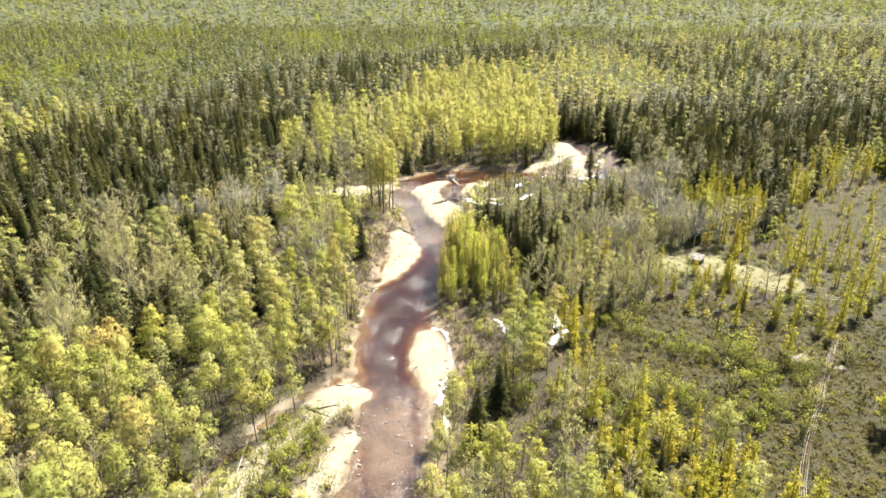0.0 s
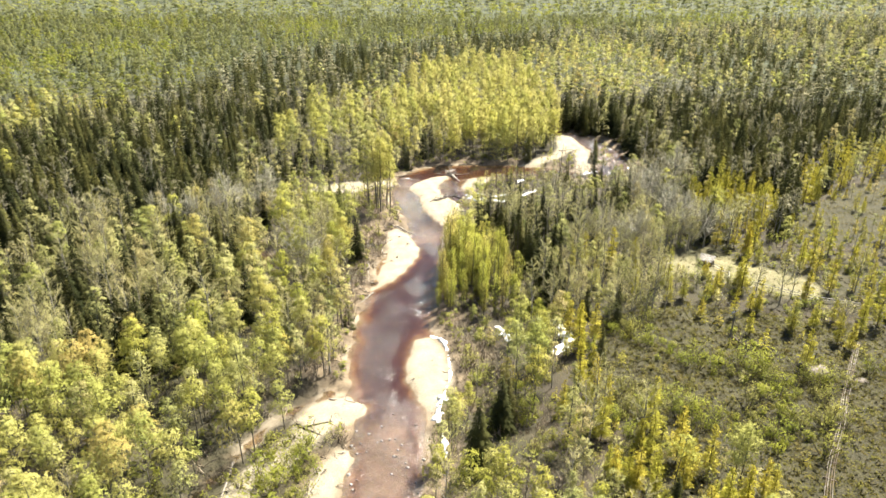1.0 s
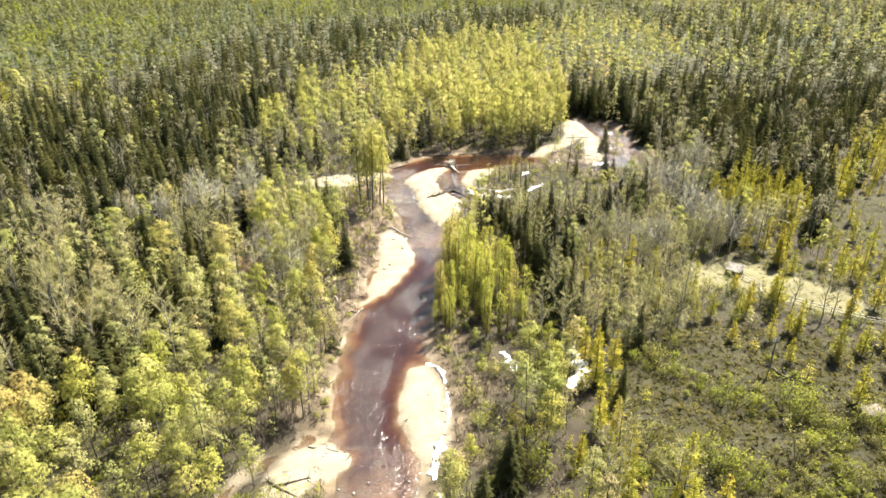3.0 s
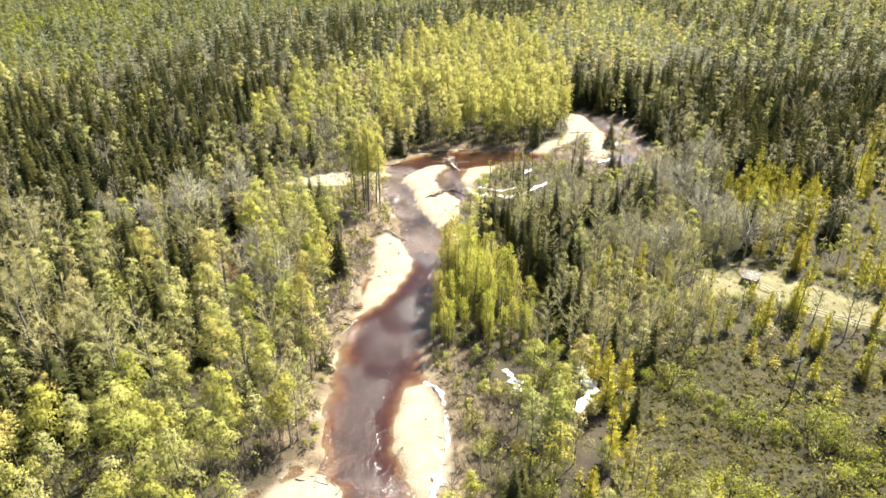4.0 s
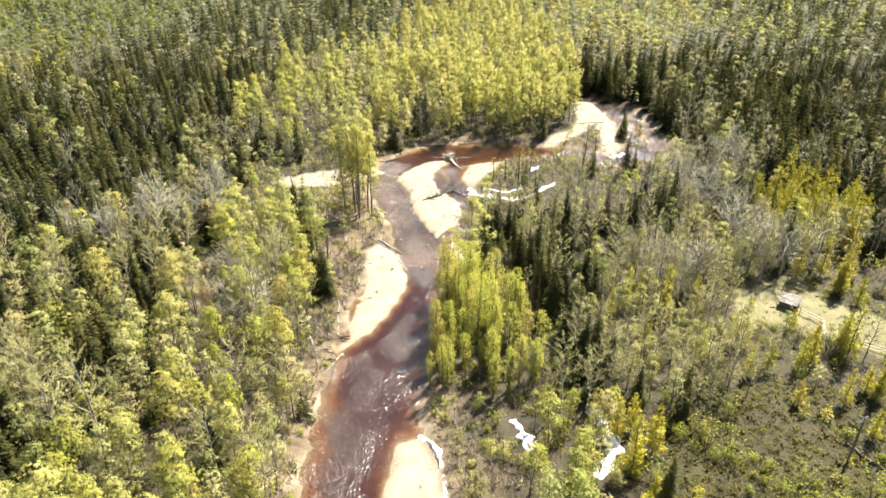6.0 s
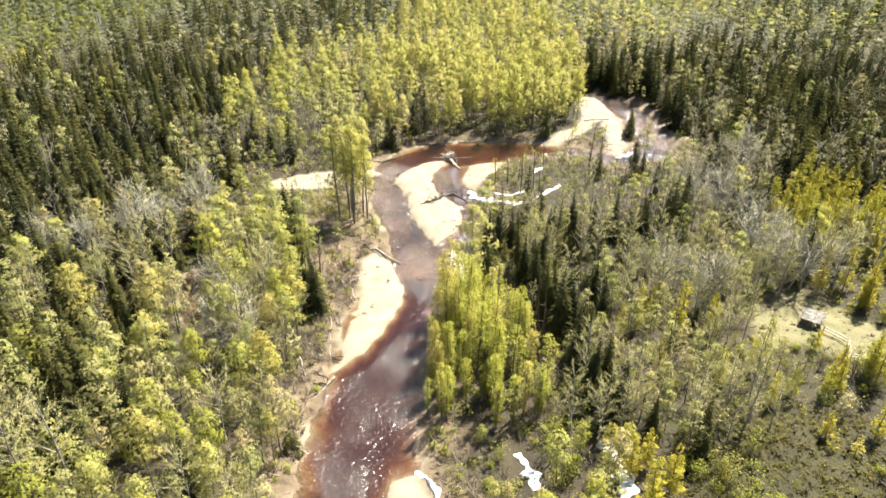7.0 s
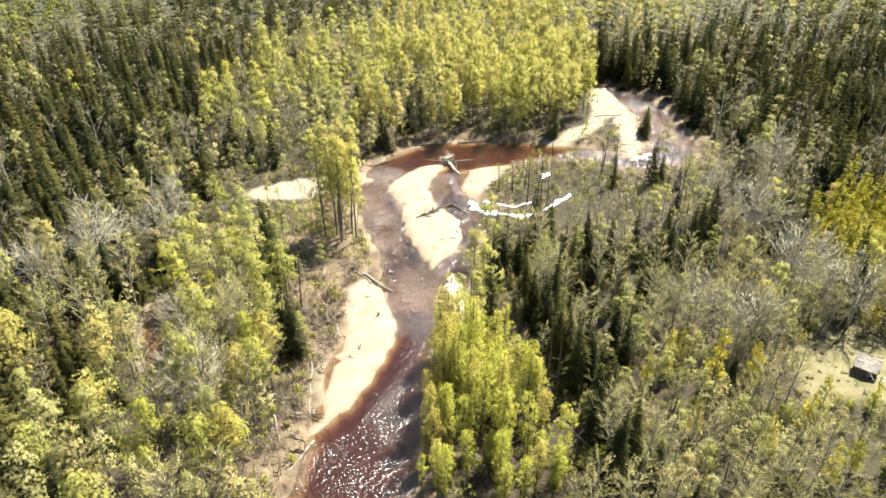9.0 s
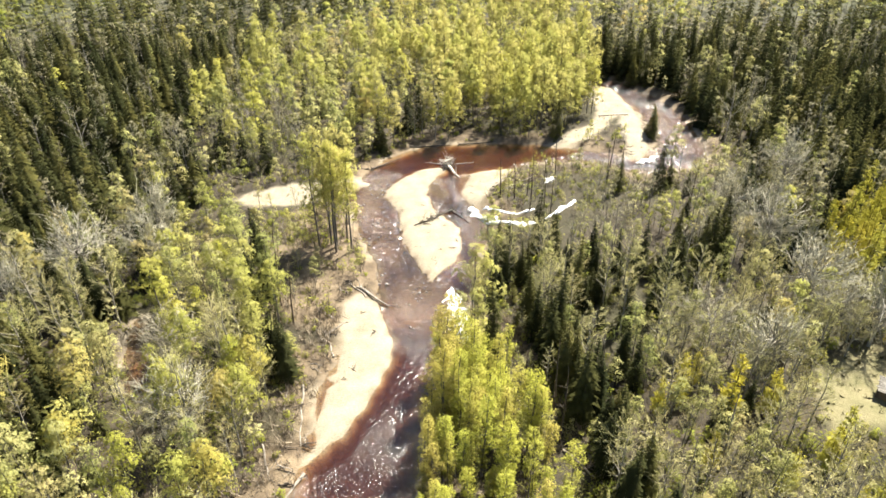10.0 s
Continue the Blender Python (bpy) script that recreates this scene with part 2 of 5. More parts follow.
# ---- plan of the land ----
# the river's middle line, upstream, with half its width
RIVER = [(-14, -140, 6), (-9, -60, 6), (-8, 20, 6), (-8, 60, 6), (-7.5, 78, 5.7), (-8, 92, 6), (-7.5, 102, 8.5), (-8.7, 112, 7.8), (-9.2, 119, 7.2),
         (-8.6, 128, 7.4), (-8.1, 136, 7.4), (-7.4, 145, 7.5), (-5.0, 155, 7.4), (-1.8, 165, 7.4), (-1.0, 173, 8.4),
         (-1.4, 182, 10), (-3, 193, 12), (-5, 205, 12.5), (0, 219, 9.5), (14, 222.5, 7.6), (26, 224, 5),
         (38, 221.5, 4), (48, 217.5, 4.5), (57, 223, 6), (60, 233, 5.6), (60.5, 246, 5.6), (59, 258, 5.6),
         (55, 268, 5), (49, 277, 4.8), (41, 284, 4.5), (28, 291, 4.5), (12, 303, 4.5), (-10, 318, 4.5)]
# side arms: the wet gut at the log jam, and the old arm on the near left
GUTS = [[(-45, 161, 0.8), (-43.4, 154, 1.5), (-40.2, 148, 1.7), (-38.2, 143, 0.8)],
        [(1.5, 214, 1.6), (0.5, 204, 2.4), (4, 197, 2.6), (9, 190, 2.2), (7, 182, 2)],
        [(-42, 40, 1.2), (-36, 60, 1.2), (-31, 76, 1.0), (-25, 89, 0.8), (-18, 96, 1.2)]]
# bars of sand: middle x, y, half length, half width, turn of the long axis, height over the water
BARS = [([(-14.6, 133.5), (-14.2, 144), (-13.2, 151), (-12.6, 158), (-13.8, 164), (-11.4, 167.5), (-8.6, 166), (-6.6, 160.5), (-5.2, 156), (-5.6, 151), (-6.8, 146.5), (-8.8, 141.5), (-11.2, 136.5)], 0, 0, 0, 0, 0.5),
        ([(0, 171.5), (-2.5, 176), (-5.3, 183.5), (-7.2, 195), (-10.2, 203), (-9.3, 208), (-4.9, 214.5), (2, 217.5), (3, 215.5), (-0.6, 210), (-1.4, 203), (0.2, 197), (2.8, 193), (5.6, 189), (5.6, 182), (3.6, 177)], 0, 0, 0, 0, 0.55),
        ([(5.6, 201.5), (5.8, 206.5), (8.4, 213.5), (12.9, 216), (18.5, 216.3), (16.4, 212), (12.2, 204.5), (9, 198.5)], 0, 0, 0, 0, 0.5),
        (-2.4, 103, 11.5, 4.0, 96, 0.45),
        ([(26.5, 228), (33.9, 235), (39.8, 240), (43.5, 250), (44.9, 264), (47.2, 274), (52.3, 271.5), (53.3, 261.5), (53.5, 250), (53, 240), (51.2, 228), (47.5, 219), (45, 221), (46.8, 229), (47.2, 238), (48.2, 246), (44.5, 243), (41.5, 236), (36, 230), (30, 227)], 0, 0, 0, 0, 0.6),
        (-22.5, 79.5, 18, 2.6, 63, 0.7), (-16.3, 73, 10, 2.2, 72, 0.5), (-17, 91, 5.5, 3.2, 20, 0.6), ([(-41, 199), (-34, 204.5), (-27, 207.5), (-17, 211), (-14, 208), (-20, 204), (-26, 198), (-36, 196.5)], 0, 0, 0, 0, 0.8)]
# stony riffles, where the bed comes near the surface
RIFFLES = [(0.6, 207, 9, 2.6, 100, -0.08), (-10, 187, 13, 4.5, 112, -0.2), (-13.5, 200, 14, 4.5, 80, -0.14), (-2, 167, 9, 6, 80, -0.16), (9, 185, 12, 3, 100, -0.14), (-8, 80, 12, 5, 90, -0.18), (60, 240, 18, 3.5, 92, -0.16)]
CLEARING = ([(55, 148), (60, 151), (64, 152), (66, 147), (69, 143), (72, 139), (79, 132), (77, 126), (72, 127), (67, 128.5), (64, 132), (60, 134), (58, 137), (54, 137), (49, 135), (50, 142), (53, 148)],)
BOG = [(30, 118), (49, 124), (69, 117), (100, 112), (140, 120), (140, 60), (60, 40), (40, 50), (34, 66), (24, 90)]


def smooth(a, b, v):
    s = np.clip((v - a) / (b - a), 0, 1)
    return s * s * (3 - 2 * s)


def spline(points, n=12):
    p = np.array(points, float)
    p = np.vstack([2 * p[0] - p[1], p, 2 * p[-1] - p[-2]])
    out = []
    for i in range(1, len(p) - 2):
        for s in np.arange(n) / n:
            a, b, c, d = p[i - 1:i + 3]
            out.append(0.5 * (2 * b + (c - a) * s + (2 * a - 5 * b + 4 * c - d) * s * s + (3 * b - a - 3 * c + d) * s ** 3))
    return np.array(out + [p[-2]])


CHANNELS = [spline(RIVER, 8)] + [spline(g, 6) for g in GUTS]


def to_bank(x, y, lines=None):
    """Metres from the river's edge: plus on land, minus in the water."""
    best = np.full(np.shape(x), 1e9)
    for line in (lines or CHANNELS):
        for px, py, half in line:
            best = np.minimum(best, np.hypot(x - px, y - py) - half)
    return best


def oval(x, y, spec):
    """1 in the middle of an oval, 0 on its edge, minus beyond; for a bar with a drawn outline, by metres from that outline."""
    if isinstance(spec[0], list):
        poly = spec[0]
        x, y = np.asarray(x, float), np.asarray(y, float)
        d = np.full(x.shape, 1e9)
        for (x0, y0), (x1, y1) in zip(poly, poly[1:] + poly[:1]):
            k = np.clip(((x - x0) * (x1 - x0) + (y - y0) * (y1 - y0)) / ((x1 - x0) ** 2 + (y1 - y0) ** 2), 0, 1)
            d = np.minimum(d, np.hypot(x - x0 - k * (x1 - x0), y - y0 - k * (y1 - y0)))
        return np.where(inside(x, y, poly), d, -d) / 4.5
    cx, cy, a, b, turn = spec[:5]
    taper = spec[6] if len(spec) > 6 else 0.0
    c, s = math.cos(radians(turn)), math.sin(radians(turn))
    u, v = (x - cx) * c + (y - cy) * s, -(x - cx) * s + (y - cy) * c
    return 1 - np.hypot(u / a, v / (b * (1 + taper * np.clip(u / a, -1, 1))))


def inside(x, y, poly):
    hit = np.zeros(np.shape(x), bool)
    for (x0, y0), (x1, y1) in zip(poly, poly[1:] + poly[:1]):
        if y0 != y1:
            hit ^= ((y0 > y) != (y1 > y)) & (x < (x1 - x0) * (y - y0) / (y1 - y0) + x0)
    return hit


def waves(x, y, size, seed):
    """Smooth uneven field of about -1 to 1, built from a few crossing waves."""
    r = np.random.RandomState(seed)
    out = np.zeros(np.shape(x))
    for k in range(7):
        a, f, ph = r.uniform(0, 2 * np.pi), r.uniform(0.6, 1.7) * 2 * np.pi / size, r.uniform(0, 2 * np.pi)
        out = out + np.sin((x * np.cos(a) + y * np.sin(a)) * f + ph + 1.3 * np.sin((x * np.sin(a) - y * np.cos(a)) * f * 0.7 + ph * 2))
    return out / 3.5


def land(x, y):
    """Height of the ground, and how far it is sand, bog or clearing."""
    x, y = np.asarray(x, float), np.asarray(y, float)
    d = to_bank(x, y) + 0.55 * waves(x, y, 7, 3) + 0.3 * waves(x, y, 2.6, 4)
    near = np.hypot(x, y - 160)
    z = np.where(d < 0, -1.05 * smooth(0, 4.2, -d), 0.85 * smooth(0, 2.2, d) + 1.1 * smooth(4, 35, d))
    z = z + np.where(d > 0, smooth(0, 6, d), 0) * (0.28 * waves(x, y, 19, 5) + 0.14 * waves(x, y, 5, 6))
    sand = np.zeros(x.shape)
    for bar in BARS:
        o = oval(x, y, bar) + 0.10 * waves(x, y, 8, 7) + 0.05 * waves(x, y, 2.5, 8)
        z = np.where(o > -0.35, np.where(d < 2.5, np.maximum(z, -1.05 + (1.05 + bar[5]) * smooth(-0.5, 0.4, o)), z), z)
        sand = np.maximum(sand, smooth(-0.12, 0.06, o))
    for rif in RIFFLES:
        z = np.where(d < 0, np.maximum(z, -1.05 + (1.05 + rif[5]) * smooth(-0.4, 0.5, oval(x, y, rif) + 0.12 * waves(x, y, 5, 12))), z)
    sand = np.maximum(sand, smooth(1.0, 0.2, d) * smooth(-0.5, 0.4, waves(x, y, 12, 9)) * 0.8)
    bog = (inside(x, y, BOG) | inside(x, y, [(84, 155), (91, 170), (101, 180), (114, 192), (145, 212), (190, 225), (190, 165), (118, 160), (94, 152)])).astype(float)
    clearing = smooth(-0.15, 0.12, oval(x, y, CLEARING) + 0.12 * waves(x, y, 7, 10))
    wet = smooth(0.12, -0.25, z) * (d < 3)
    # the far land swells into low wooded hills
    far = smooth(420, 1700, near)
    z = z + far * (16 + 12 * waves(x, y, 900, 11)) + smooth(500, 2400, y - 0.35 * x) * 34 + smooth(2000, 4200, near) * 120
    return z, sand, bog, clearing, wet


def height(x, y):
    return land(x, y)[0]


def tri_mesh(name, verts, tris, mats=(), index=None, **fields):
    """A mesh of triangles from arrays, with float attributes on its points."""
    verts, tris = np.asarray(verts, np.float32), np.asarray(tris, np.int32)
    me = bpy.data.meshes.new(name)
    me.vertices.add(len(verts))
    me.vertices.foreach_set("co", verts.ravel())
    me.loops.add(tris.size)
    me.loops.foreach_set("vertex_index", tris.ravel())
    me.polygons.add(len(tris))
    me.polygons.foreach_set("loop_start", np.arange(0, tris.size, 3, dtype=np.int32))
    for m in mats:
        me.materials.append(m)
    if index is not None:
        me.polygons.foreach_set("material_index", np.asarray(index, np.int32))
    for key, values in fields.items():
        values = np.asarray(values, np.float32)
        a = me.attributes.new(key, "FLOAT" if values.ndim == 1 else "FLOAT_VECTOR", "POINT")
        a.data.foreach_set("value" if values.ndim == 1 else "vector", values.ravel())
    me.update(calc_edges=True)
    me.validate()
    return me


def sheet(xs, ys):
    gx, gy = np.meshgrid(xs, ys)
    n, m = len(xs), len(ys)
    i = (np.arange(m - 1)[:, None] * n + np.arange(n - 1)[None, :]).ravel()
    tris = np.vstack([np.c_[i, i + 1, i + n + 1], np.c_[i, i + n + 1, i + n]])
    return gx.ravel(), gy.ravel(), tris


def spread(a, b, step, reach, n):
    """Even steps from a to b, and ever wider ones out to reach on both sides."""
    out = np.cumsum(np.geomspace(step, reach / 6, n))
    out = out / out[-1] * reach
    return np.concatenate([a - out[::-1], np.arange(a, b + 0.01, step), b + out])


gx, gy, tris = sheet(spread(-66, 90, 1.2, 4200, 46), spread(56, 276, 1.2, 4200, 46))
gz, sand, bog, clearing, wet = land(gx, gy)
bank = smooth(8, 1, to_bank(gx, gy, CHANNELS[:1]) + 3 * waves(gx, gy, 14, 15) - 9 * smooth(0, 0.35, oval(gx, gy, (-24, 178, 24, 16, 105)))) * (1 - bog)
moss = smooth(210, 420, np.hypot(gx, gy - 100)) * (1 - sand)
me = tri_mesh("ground", np.c_[gx, gy, gz], tris, [GROUND], sand=sand, bog=bog, clearing=clearing, wet=wet, moss=moss, bank=bank)
me.polygons.foreach_set("use_smooth", np.ones(len(me.polygons), bool))
ground = tagged(new("ground", me), "brown forest floor with boggy meadow and pale sand bars", "ground", kind="structure")

# the water: close facets on the stretch that the flight passes, wide ones before, behind and in the side arm
pieces = [sheet(np.linspace(-22, 66, 252), np.linspace(58, 258, 580)), sheet(np.linspace(-46, 78, 120), np.linspace(-138, 58, 180)),
          sheet(np.linspace(-46, 78, 120), np.linspace(258, 325, 64)), sheet(np.linspace(-46, -22, 24), np.linspace(58, 258, 160))]
first = len(pieces[0][0])
wx, wy = np.concatenate([p[0] for p in pieces]), np.concatenate([p[1] for p in pieces])
tris = np.vstack([p[2] + sum(len(q[0]) for q in pieces[:k]) for k, p in enumerate(pieces)])
wd = -height(wx, wy)
keep = (wd[tris] > -0.35).any(axis=1)
# choppy over the stones and in midstream, calm along the sand and in the pool of the bend
chop = 1.0 + 0.3 * waves(wx, wy, 16, 17)
for bar in BARS[:4]:
    chop = np.minimum(chop, 1 - 0.6 * smooth(-0.75, -0.15, oval(wx, wy, bar)))
for rif in RIFFLES:
    chop = np.maximum(chop, 1.9 * smooth(-0.9, 0.1, oval(wx, wy, rif)))
# steeper where the current runs to the right of the long bar
chop = chop * (1 + 0.2 * np.exp(-((wx + 3.5) / 3.5) ** 2 - ((wy - 142) / 22) ** 2)) * (1 - 0.22 * smooth(150, 138, wy))
chop = chop * (1 + 0.45 * smooth(156, 168, wy) * smooth(208, 202, wy))
chop = np.maximum(chop * np.where((wy > 211 + 0.4 * np.abs(wx)) & (wx < 50), 0.25, 1.0), 0.1)
wave = np.random.RandomState(8).normal(0, 1, len(wx)) * 0.05 + 0.06 * waves(wx, wy * 1.5, 1.7, 18)
wz = wave * np.clip(chop, 0, 2.6) * (0.12 + 0.88 * smooth(0.05, np.where(wy > 158, 0.24, 0.45), wd)) * (np.arange(len(wx)) < first) * smooth(-22, -21, wx) * smooth(66, 65, wx) * smooth(58, 59, wy) * smooth(258, 257, wy)
me = tri_mesh("water", np.c_[wx, wy, wz], tris[keep], [WATER], depth=np.clip(wd, 0, 1), chop=chop)
water = tagged(new("water", me), "shallow peat-brown river glittering in the sun", "river", kind="structure")


# ---- trees: each kind is made as arrays, one set for the trunk and one for the crown ----
def join(parts):
    vs, ts, k = [], [], 0
    for v, t in parts:
        vs.append(v)
        ts.append(t + k)
        k += len(v)
    return np.vstack(vs), np.vstack(ts)


def tube(path, radii, sides):
    """A tapered stick along a path."""
    path, vs, ts = np.asarray(path, float), [], []
    a = np.arange(sides) * 2 * np.pi / sides
    for i, (p, r) in enumerate(zip(path, radii)):
        way = path[min(i + 1, len(path) - 1)] - path[max(i - 1, 0)]
        way = way / (np.linalg.norm(way) + 1e-9)
        u = np.cross(way, (0.31, 0.95, 0.05))
        u /= np.linalg.norm(u) + 1e-9
        vs.append(p + r * (np.cos(a)[:, None] * u + np.sin(a)[:, None] * np.cross(way, u)))
    for i in range(len(path) - 1):
        for k in range(sides):
            p, q = i * sides + k, i * sides + (k + 1) % sides
            ts += [(p, q, q + sides), (p, q + sides, p + sides)]
    return np.vstack(vs), np.array(ts)


def leaves(rng, centres, size, middle=None, loose=0.5):
    """One triangle for each clump of leaves, turned roughly away from the middle of its bough."""
    n = len(centres)
    face = rng.normal(size=(n, 3))
    if middle is not None:
        out = centres - middle
        face = face * loose + out / (np.linalg.norm(out, axis=1)[:, None] + 1e-9) * 1.3
    face /= np.linalg.norm(face, axis=1)[:, None] + 1e-9
    u = np.cross(face, rng.normal(size=(n, 3)))
    u /= np.linalg.norm(u, axis=1)[:, None] + 1e-9
    v = np.cross(face, u)
    s = (size * rng.uniform(0.6, 1.35, n))[:, None]
    vs = np.stack([centres + u * s, centres - u * s * 0.5 + v * s * 0.75, centres - u * s * 0.5 - v * s * 0.75], 1)
    return vs.reshape(-1, 3), np.arange(3 * n).reshape(-1, 3)


def unit(v):
    return v / (np.linalg.norm(v, axis=-1, keepdims=True) + 1e-9)


def rounded(v, h, low=0.45, lift=0.7):
    """The way out of a crown at each of its points."""
    return unit(unit((v - (0, 0, low * h)) * (1, 1, 0.6)) + (0, 0, lift))


def sticks(rng, start, end, width):
    """Thin twigs, one long triangle each."""
    n = len(start)
    w = np.cross(end - start, rng.normal(size=(n, 3)))
    w = w / (np.linalg.norm(w, axis=1)[:, None] + 1e-9) * width
    return np.stack([start - w, start + w, end], 1).reshape(-1, 3), np.arange(3 * n).reshape(-1, 3)


def ball(rng, n, hollow=0.55):
    d = rng.normal(size=(n, 3))
    d /= np.linalg.norm(d, axis=1)[:, None]
    return d * (rng.uniform(hollow ** 3, 1, n) ** (1 / 3))[:, None]


def trunk_path(rng, h, lean=0.04):
    k = np.linspace(0, 1, 6)
    bend = rng.uniform(-lean, lean, 2) * h
    wob = rng.normal(0, 0.012 * h, (6, 2)) * k[:, None]
    return np.c_[np.outer(k ** 1.5, bend) + wob, k * h]


def broadleaf(seed, h, sprays, per_spray, leaf, low, wide, twigs=0, limbs=14, sides=5, puff=(0.2, 0.34)):
    """A broad-leaved tree: many small hanging sprays of leaves on limbs round a bent trunk."""
    rng = np.random.RandomState(seed)
    wood, crown, way_out = [], [], []
    path = trunk_path(rng, h, 0.05)
    wood.append(tube(path, np.linspace(0.012 * h, 0.03, 6), sides))
    for i in range(sprays):
        t = (i + rng.uniform(0.0, 1.0)) / sprays
        f = min(low + (1 - low) * t, 0.985)
        at = np.array([np.interp(f * h, path[:, 2], path[:, j]) for j in range(3)])
        reach = wide * h * (math.sin(math.pi * min(1, 0.1 + 0.84 * (1 - t) ** 0.8)) ** 0.8) * rng.uniform(0.3, 1.05)
        a = i * 2.4 + rng.uniform(-0.7, 0.7)
        c = at + np.array([math.cos(a) * reach, math.sin(a) * reach, reach * 0.3])
        r = wide * h * rng.uniform(*puff)
        if i % max(1, sprays // limbs) == 0:
            wood.append(tube([at - (0, 0, reach * 0.5), c], (0.005 * h * (1.2 - f), 0.02), 3))
        pts = c + ball(rng, per_spray, 0.3) * (r, r, r * 1.45) - (0, 0, r * 0.3)
        axis = np.array([at[0], at[1], h * (low + 0.35 * (1 - low))])
        inner = c * 0.55 + axis * 0.45 - (0, 0, r * 0.5)
        crown.append(leaves(rng, pts, leaf, inner, 0.5))
        if twigs:
            ends = c + ball(rng, twigs, 0.8) * (r, r, r * 1.2) * 1.4
            crown.append(sticks(rng, np.repeat([c - (0, 0, r * 0.4)], twigs, 0) + rng.normal(0, r * 0.18, (twigs, 3)), ends, 0.03))
        for v, _ in crown[len(way_out):]:
            way_out.append(unit(unit(v - c + (0, 0, r * 0.3)) * 0.9 + unit(c - axis) * 0.5 + (0, 0, 0.6)))
    return {"trunk": join(wood), "crown": join(crown), "puff": np.vstack(way_out)}


def dome_tree(seed, h, domes, per_dome, leaf, low, wide, twigs=0, sides=5, flat=0.82):
    """A broad-leaved tree whose crown is a heap of soft rounded domes, each a shell of leaves held up by a limb."""
    rng = np.random.RandomState(seed)
    crown, way_out = [], []
    path = trunk_path(rng, h * 0.94, 0.06)
    wood = [tube(path, np.linspace(0.0105 * h, 0.03, 6), sides)]
    for i in range(domes):
        t = (i + rng.uniform(0.1, 0.9)) / domes if i < domes - 1 else 1.0
        f = low + (0.9 - low) * t
        at = np.array([np.interp(f * h, path[:, 2], path[:, j]) for j in range(3)])
        r = wide * h * rng.uniform(0.55, 0.8) * (1.0 - 0.3 * t)
        reach = wide * h * (1 - t ** 2.2) * rng.uniform(0.3, 0.8)
        a = i * 2.4 + rng.uniform(-0.6, 0.6)
        c = at + np.array([math.cos(a) * reach, math.sin(a) * reach, 0.12 * reach])
        wood.append(tube([at - (0, 0, 0.7 * reach + 0.3), c], (0.004 * h * (1.3 - f), 0.025), 3))
        d = rng.normal(size=(per_dome, 3))
        d[:, 2] = np.where(d[:, 2] < -0.3, np.abs(d[:, 2]) * 0.7, d[:, 2])
        d = unit(d)
        lump = 1 + 0.16 * np.sin(4 * np.arctan2(d[:, 1], d[:, 0]) + i) * np.sin(5 * d[:, 2] + i)
        out = np.where(rng.uniform(size=per_dome) < 0.14, rng.uniform(1.0, 1.25, per_dome), rng.uniform(0.74, 1.02, per_dome))
        pts = c + d * (r, r, r * flat) * (lump * out)[:, None]
        crown.append(leaves(rng, pts, leaf, c, 0.5))
        if twigs:
            ends = c + unit(rng.normal(size=(twigs, 3)) + (0, 0, 0.5)) * r * rng.uniform(0.9, 1.3, (twigs, 1))
            crown.append(sticks(rng, np.repeat([c - (0, 0, r * 0.6)], twigs, 0) + rng.normal(0, r * 0.2, (twigs, 3)), ends, 0.03))
        axis = np.array([at[0], at[1], h * (low + 0.3 * (1 - low))])
        for v, _ in crown[len(way_out):]:
            way_out.append(unit(unit(v - c) * 0.9 + unit(c - axis) * 0.45 + (0, 0, 0.35)))
    return {"trunk": join(wood), "crown": join(crown), "puff": np.vstack(way_out)}


def bare_tree(seed, h, limbs, twigs, wide, sides=5, buds=0, bud=0.14):
    """A tree still without leaves: limbs, branches and a haze of pale twigs."""
    rng = np.random.RandomState(seed)
    path = trunk_path(rng, h, 0.05)
    wood, crown = [tube(path, np.linspace(0.014 * h, 0.02, 6), sides)], []
    for i in range(limbs):
        f = 0.28 + 0.7 * (i + rng.uniform(0, 1)) / limbs
        at = np.array([np.interp(f * h, path[:, 2], path[:, j]) for j in range(3)])
        a, reach = i * 2.4 + rng.uniform(-0.5, 0.5), wide * h * (1.15 - 0.75 * f) * rng.uniform(0.7, 1.2)
        end = at + np.array([math.cos(a) * reach, math.sin(a) * reach, reach * rng.uniform(0.6, 1.2)])
        mid = (at + end) / 2 + rng.normal(0, 0.05 * reach, 3)
        wood.append(tube([at, mid, end], (0.006 * h * (1.2 - f), 0.004 * h * (1.2 - f), 0.015), 3))
        s = rng.uniform(0.25, 1.0, twigs)[:, None]
        start = at + (end - at) * s
        way = (end - at) / np.linalg.norm(end - at) + rng.normal(0, 0.55, (twigs, 3)) + (0, 0, 0.35)
        tip = start + way * reach * rng.uniform(0.3, 0.65, (twigs, 1))
        crown.append(sticks(rng, start, tip, 0.04))
        if buds:
            crown.append(leaves(rng, start[rng.randint(0, twigs, buds)] * 0.4 + tip[rng.randint(0, twigs, buds)] * 0.6, bud))
    crown = join(crown)
    return {"trunk": join(wood), "crown": crown, "puff": rounded(crown[0], h)}


